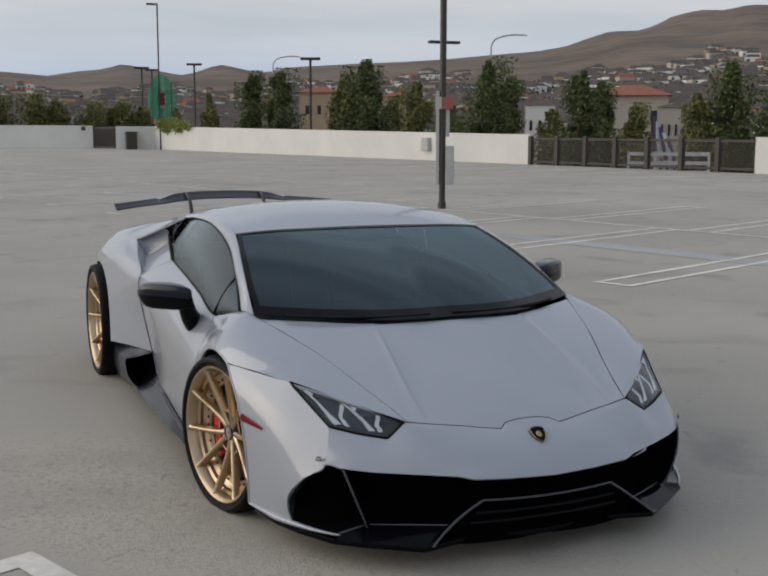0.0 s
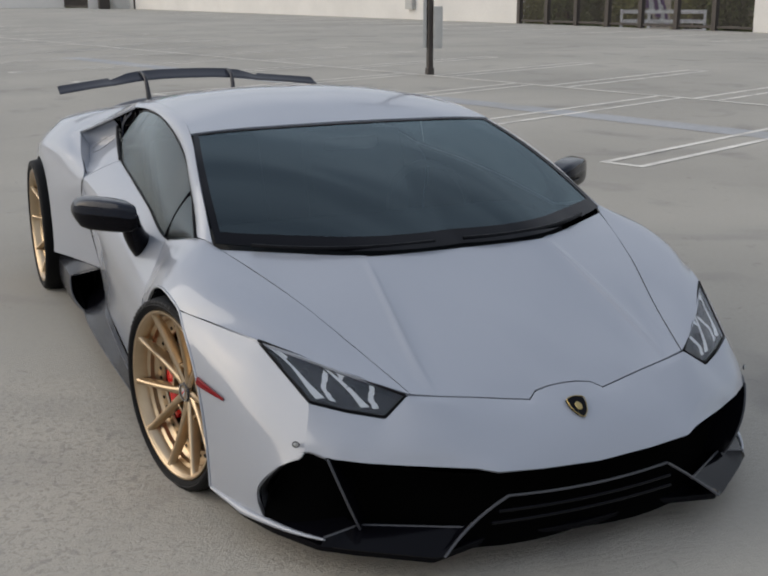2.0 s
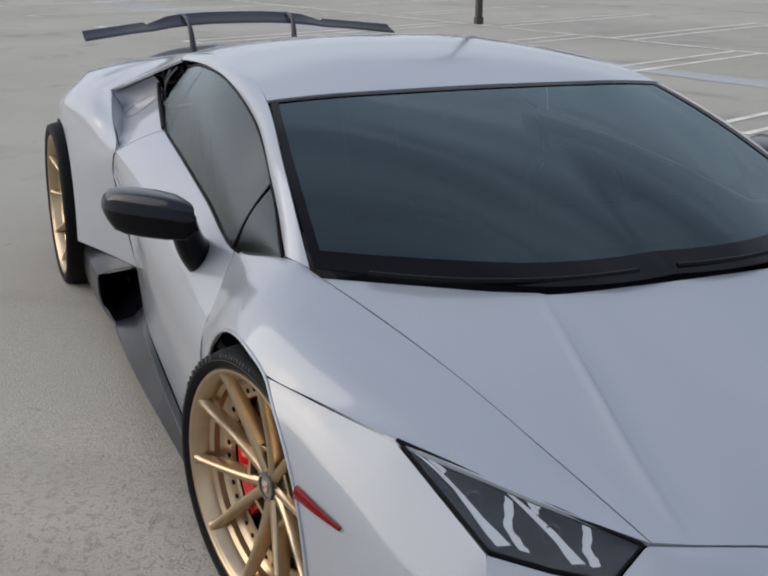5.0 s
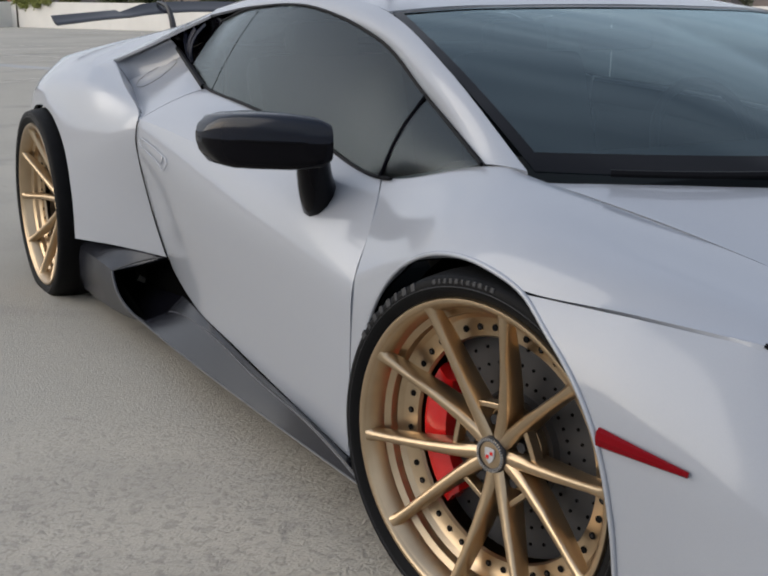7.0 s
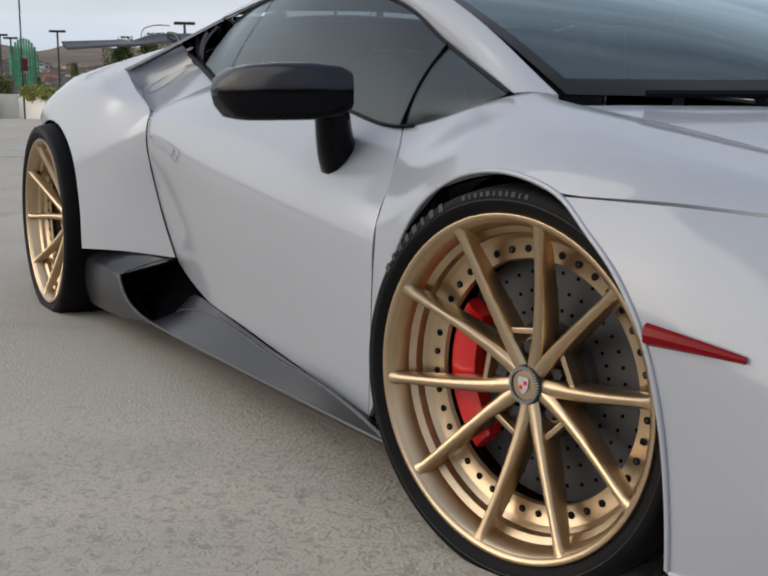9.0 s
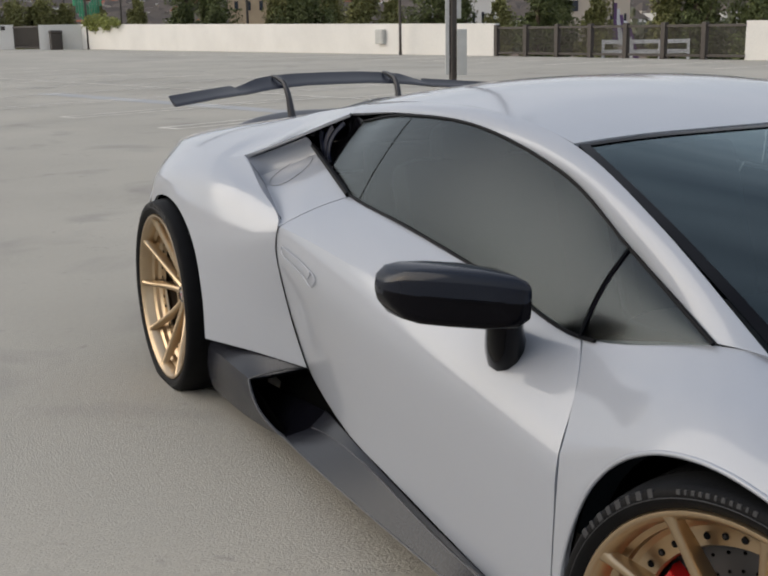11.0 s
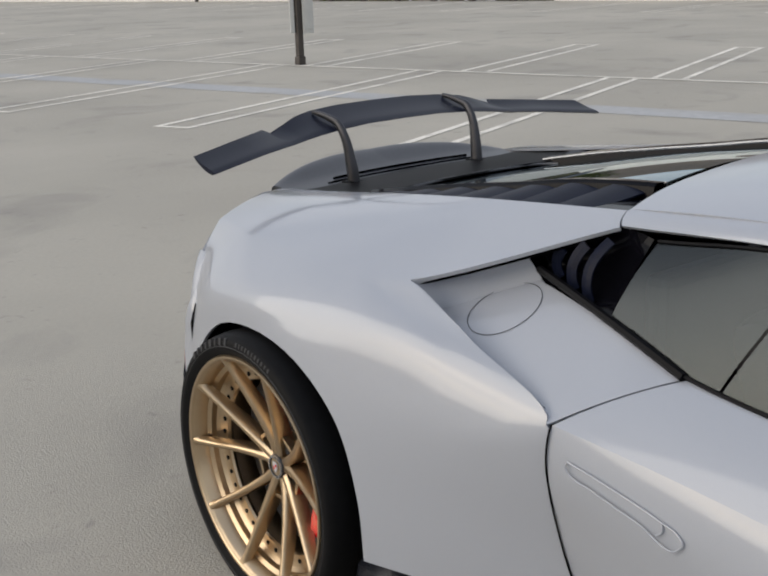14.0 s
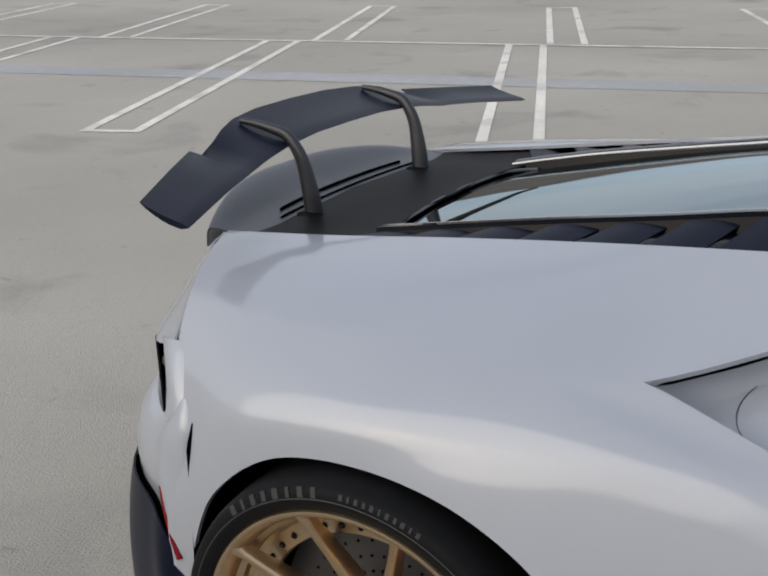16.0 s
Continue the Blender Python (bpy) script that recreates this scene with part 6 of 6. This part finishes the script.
def tree(az, r, wide, top, leaf, label, seed, slim=1.0, low=-1.0):
    """A tree whose crown reaches up to the elevation top, seen from where the walk starts."""
    g = random.Random(seed)
    p = place(az, r)
    high = 1.44 + r * math.tan(radians(top)) - GROUND_Z
    half = r * math.tan(radians(wide / 2)) * 1.5
    root = tagged(new("tree"), label, "tree", group="trees behind the parapet")
    root.location = (p.x, p.y, GROUND_Z)
    bm = tube([(0, 0, 0), (g.uniform(-.2, .2), g.uniform(-.2, .2), high * .35), (g.uniform(-.4, .4), g.uniform(-.4, .4), high * .85)], 0.26, 12, 8, taper=(1.2, .8, .2))
    part("trunk", bm, BARK, root)
    tips = []
    for k in range(11):
        q = 2.4 * k + g.uniform(-.4, .4)
        z0 = high * (0.25 + 0.05 * k)
        reach = half * (1.0 - 0.06 * k) * g.uniform(.6, 1.0)
        end = (math.cos(q) * reach, math.sin(q) * reach, z0 + high * g.uniform(.08, .2))
        tips.append(Vector(end))
        part("limb", tube([(0, 0, z0), (end[0] * .5, end[1] * .5, z0 + high * .07), end], 0.09, 6, 5, taper=(1, .7, .25)), BARK, root)
    clumps = [(t, half * g.uniform(.28, .42)) for t in tips]
    for k in range(95):
        h = g.uniform(.10, 1.0) ** 1.15
        body = half * (1.15 * (1 - h) ** .8 + .05 + .13 * math.sin(9 * h + seed)) * slim
        q = g.uniform(0, 6.28)
        rr = body * math.sqrt(g.random()) * .95
        clumps.append((Vector((math.cos(q) * rr, math.sin(q) * rr, high * h - half * .1)), half * g.uniform(.09, .32) * (1.15 - .6 * h)))
    dice = np.random.default_rng(seed)
    places = []
    for c, rad in clumps:
        d = np.clip(dice.normal(size=(int(330 + 200 * rad), 3)), -1.5, 1.5) * (rad * .55, rad * .55, rad * .85)
        places.append(d + tuple(c))
    places = np.concatenate(places)
    places = places[(places[:, 2] < high * 1.12) & (places[:, 2] > .1 * high)]
    a = dice.normal(size=places.shape)
    b = np.cross(a, dice.normal(size=places.shape))
    a, b = a / np.linalg.norm(a, axis=1)[:, None], b / np.linalg.norm(b, axis=1)[:, None]
    size = dice.uniform(.07, .15, size=(len(places), 1)) * (r / 75) ** .5
    corners = np.stack((places + a * size, places - a * size * .5 + b * size * .6, places - a * size * .5 - b * size * .6), axis=1).reshape(-1, 3)
    mesh = bpy.data.meshes.new("leaves")
    mesh.from_pydata(corners.tolist(), [], np.arange(len(corners)).reshape(-1, 3).tolist())
    bm = bmesh.new()
    bm.from_mesh(mesh)
    bpy.data.meshes.remove(mesh)
    part("crown", bm, leaf, root)
    return root


GREEN_TREE, OLIVE_TREE = "bushy dark green tree rising behind the parapet", "olive green tree rising behind the parapet"
tree(74.0, 92, 1.7, 2.75, LEAF, GREEN_TREE, 11)
tree(72.6, 88, 2.1, 2.9, LEAF, GREEN_TREE, 12)
tree(69.2, 86, 1.8, 2.7, LEAF_OLIVE, OLIVE_TREE, 13)
tree(68.2, 84, 2.4, 3.35, LEAF, GREEN_TREE, 14)
tree(65.6, 74, 1.9, 2.45, LEAF_OLIVE, OLIVE_TREE, 15)
tree(62.0, 66, 2.6, 3.5, LEAF, GREEN_TREE, 16)
tree(60.8, 70, 1.6, 2.6, LEAF, GREEN_TREE, 17)
tree(57.3, 60, 2.0, 3.0, LEAF, GREEN_TREE, 18)
tree(56.3, 64, 1.8, 2.4, LEAF, GREEN_TREE, 19)
tree(54.6, 60, 1.7, 1.3, LEAF_OLIVE, OLIVE_TREE, 20)
tree(51.6, 54, 1.6, 2.3, LEAF_OLIVE, OLIVE_TREE, 21)
tree(50.0, 54, 2.6, 3.4, LEAF, GREEN_TREE, 22)
tree(47.5, 52, 2.4, 3.0, LEAF, GREEN_TREE, 23)
for k, (az, wide, top) in enumerate(((86.3, 1.4, 1.5), (84.6, 1.8, 1.65), (83.6, 1.4, 1.3), (81.9, 1.9, 1.2), (80.6, 1.7, 1.45), (79.6, 1.3, 1.1), (76.2, 1.0, 1.75), (77.9, 0.9, 1.0), (66.9, 1.6, 1.6), (63.9, 1.5, 1.2), (58.7, 1.3, 1.0), (88.5, 2.4, 2.0))):
    tree(az, 108 if az > 75 else 90, wide, top, LEAF_OLIVE, "low olive green tree beyond the parapet", 40 + k)


shrub = tagged(new("shrub"), "yellow-green shrub spilling over the white parapet", "shrub")
p = on_wall(73.4)
shrub.matrix_world = along(p - WALL_DIR, p)
g = random.Random(77)
part("stem", tube([(1, .45, -.4), (.8, .4, .9), (.6, .1, 1.9)], .05, 8, 6, taper=(1, .8, .4)), BARK, shrub)
bm = bmesh.new()
for k in range(2600):
    c = g.choice(((-1.6, 1.75, .30), (-.7, 1.85, .36), (0.3, 1.85, .34), (1.2, 1.8, .36), (2.2, 1.72, .3), (3.2, 1.7, .22), (-.6, 1.45, .25), (1.6, 1.45, .2)))
    add_leaf(bm, Vector((g.gauss(c[0], c[2] * 1.2), g.gauss(-.12, .12), g.gauss(c[1], c[2] * .55))), g.uniform(.10, .2), g)
part("foliage", bm, leaf_material("yellow-green leaves", (0.24, 0.26, 0.07)), shrub)


def villa(az, r, wide, top, wall, roof, label, seed):
    """A house with a hipped tile roof and rows of windows."""
    p = place(az, r)
    root = tagged(new("house"), label, "house", group="houses beyond the deck")
    root.matrix_world = pose(p.x, p.y, GROUND_Z, 0, 0, az + 180)
    w = r * math.tan(radians(wide))
    high = 1.44 + r * math.tan(radians(top)) - GROUND_Z
    eave = high - w * 0.16
    d = w * .8
    part("wall", box((-d / 2, -w / 2, 0), (d / 2, w / 2, eave)), wall, root)
    bm = bmesh.new()
    o = w * .06
    v = [bm.verts.new(q) for q in ((-d / 2 - o, -w / 2 - o, eave), (d / 2 + o, -w / 2 - o, eave), (d / 2 + o, w / 2 + o, eave), (-d / 2 - o, w / 2 + o, eave), (0, -w * .15, high), (0, w * .15, high))]
    for f in ((0, 1, 4), (1, 2, 5, 4), (2, 3, 5), (3, 0, 4, 5), (3, 2, 1, 0)):
        bm.faces.new([v[i] for i in f])
    bmesh.ops.recalc_face_normals(bm, faces=bm.faces)
    part("roof", bm, roof, root)
    for row in (0.45, 0.75):
        for c in (-.3, 0, .3):
            part("window", box((d / 2, c * w - w * .045, eave * row), (d / 2 + .08, c * w + w * .045, eave * row + eave * .10)), PANE_DARK, root)
    return root


villa(70.6, 170, 2.0, 2.2, CREAM, ROOF_TILE, "cream house with an orange tiled roof behind the trees", 1)
villa(66.8, 165, 1.3, 1.9, CREAM, ROOF_TILE, "cream house with an orange tiled roof behind the trees", 2)
villa(54.7, 130, 3.4, 2.25, PALE, ROOF_TILE, "pale house with a red tiled roof behind the trees", 3)
villa(59.3, 110, 1.5, 1.5, WHITE_WALL, SLATE, "white house with a flat grey roof behind the fence", 4)
villa(52.9, 96, 1.1, 1.3, PALE, SLATE, "pale house with a grey roof behind the fence", 5)


def far_lamp(az, r, top, arm, label):
    """A street lamp beyond the deck."""
    p = place(az, r)
    high = 1.44 + r * math.tan(radians(top)) - GROUND_Z
    root = tagged(new("street_lamp"), label, "street lamp", group="street lamps beyond the deck")
    root.matrix_world = pose(p.x, p.y, GROUND_Z, 0, 0, az - 90)
    if arm:
        part("pole", tube([(0, 0, 0), (0, 0, high * .8), (.25, 0, high - .25), (1.0, 0, high), (3.0, 0, high + .05)], .07, 40, 6), GREY_BOX, root)
    else:
        part("pole", tube([(0, 0, 0), (0, 0, high)], .09, 4, 8), BROWN_STEEL, root)
        for s in (-1, 1):
            part("lamp_head", box((.08 * s if s > 0 else -.75, -.2, high - .2), (.75 if s > 0 else -.08, .2, high), bevel=.03), BROWN_STEEL, root)
    return root


TWIN = "dark street lamp with two flat heads beyond the parapet"
far_lamp(79.5, 118, 3.1, False, TWIN)
far_lamp(79.0, 130, 3.0, False, TWIN)
far_lamp(76.9, 112, 3.3, False, TWIN)
far_lamp(71.05, 84, 3.64, False, TWIN)
far_lamp(72.88, 130, 3.65, True, "grey street lamp with a curved arm")
far_lamp(61.76, 100, 4.7, True, "grey street lamp with a curved arm")

# white rails below the fence, and a striped flag
RAIL_WHITE = material("white painted rail", (0.75, 0.75, 0.74), 0.6)
rail = tagged(new("white_railing"), "white painted railing on the ground beyond the fence", "railing")
p = place(52.9, 44)
rail.matrix_world = pose(p.x, p.y, -1.75, 0, 0, -38)
for k in range(4):
    part("post", box((-1.5 + k - .05, -.05, 0), (-1.5 + k + .05, .05, 2.35)), RAIL_WHITE, rail)
for z in (1.5, 1.85, 2.2):
    part("rail", box((-1.5, -.03, z), (1.5, .03, z + .14)), RAIL_WHITE, rail)
flag = tagged(new("flag"), "drooping flag with pale and dark purple stripes", "flag")
p = place(53.75, 62)
flag.location = (p.x, p.y, GROUND_Z)
part("pole", tube([(0, 0, 0), (0, 0, 8.4)], .05, 4, 6), BROWN_STEEL, flag)
for k in range(5):
    bm = bmesh.new()
    rows = []
    for i in range(8):
        t = i / 7
        y = 8.2 - 1.9 * t
        rows.append([bm.verts.new((0.05 + (k + a) * .36 * (0.6 + .4 * t), .08 * math.sin(3 * t + k), y - .30 * k * (1 - .2 * t))) for a in (0, 1)])
    for a, b in zip(rows, rows[1:]):
        bm.faces.new((a[0], a[1], b[1], b[0]))
    part("stripe", bm, RAIL_WHITE if k % 2 else material("purple cloth", (.16, .09, .20), .9), flag)
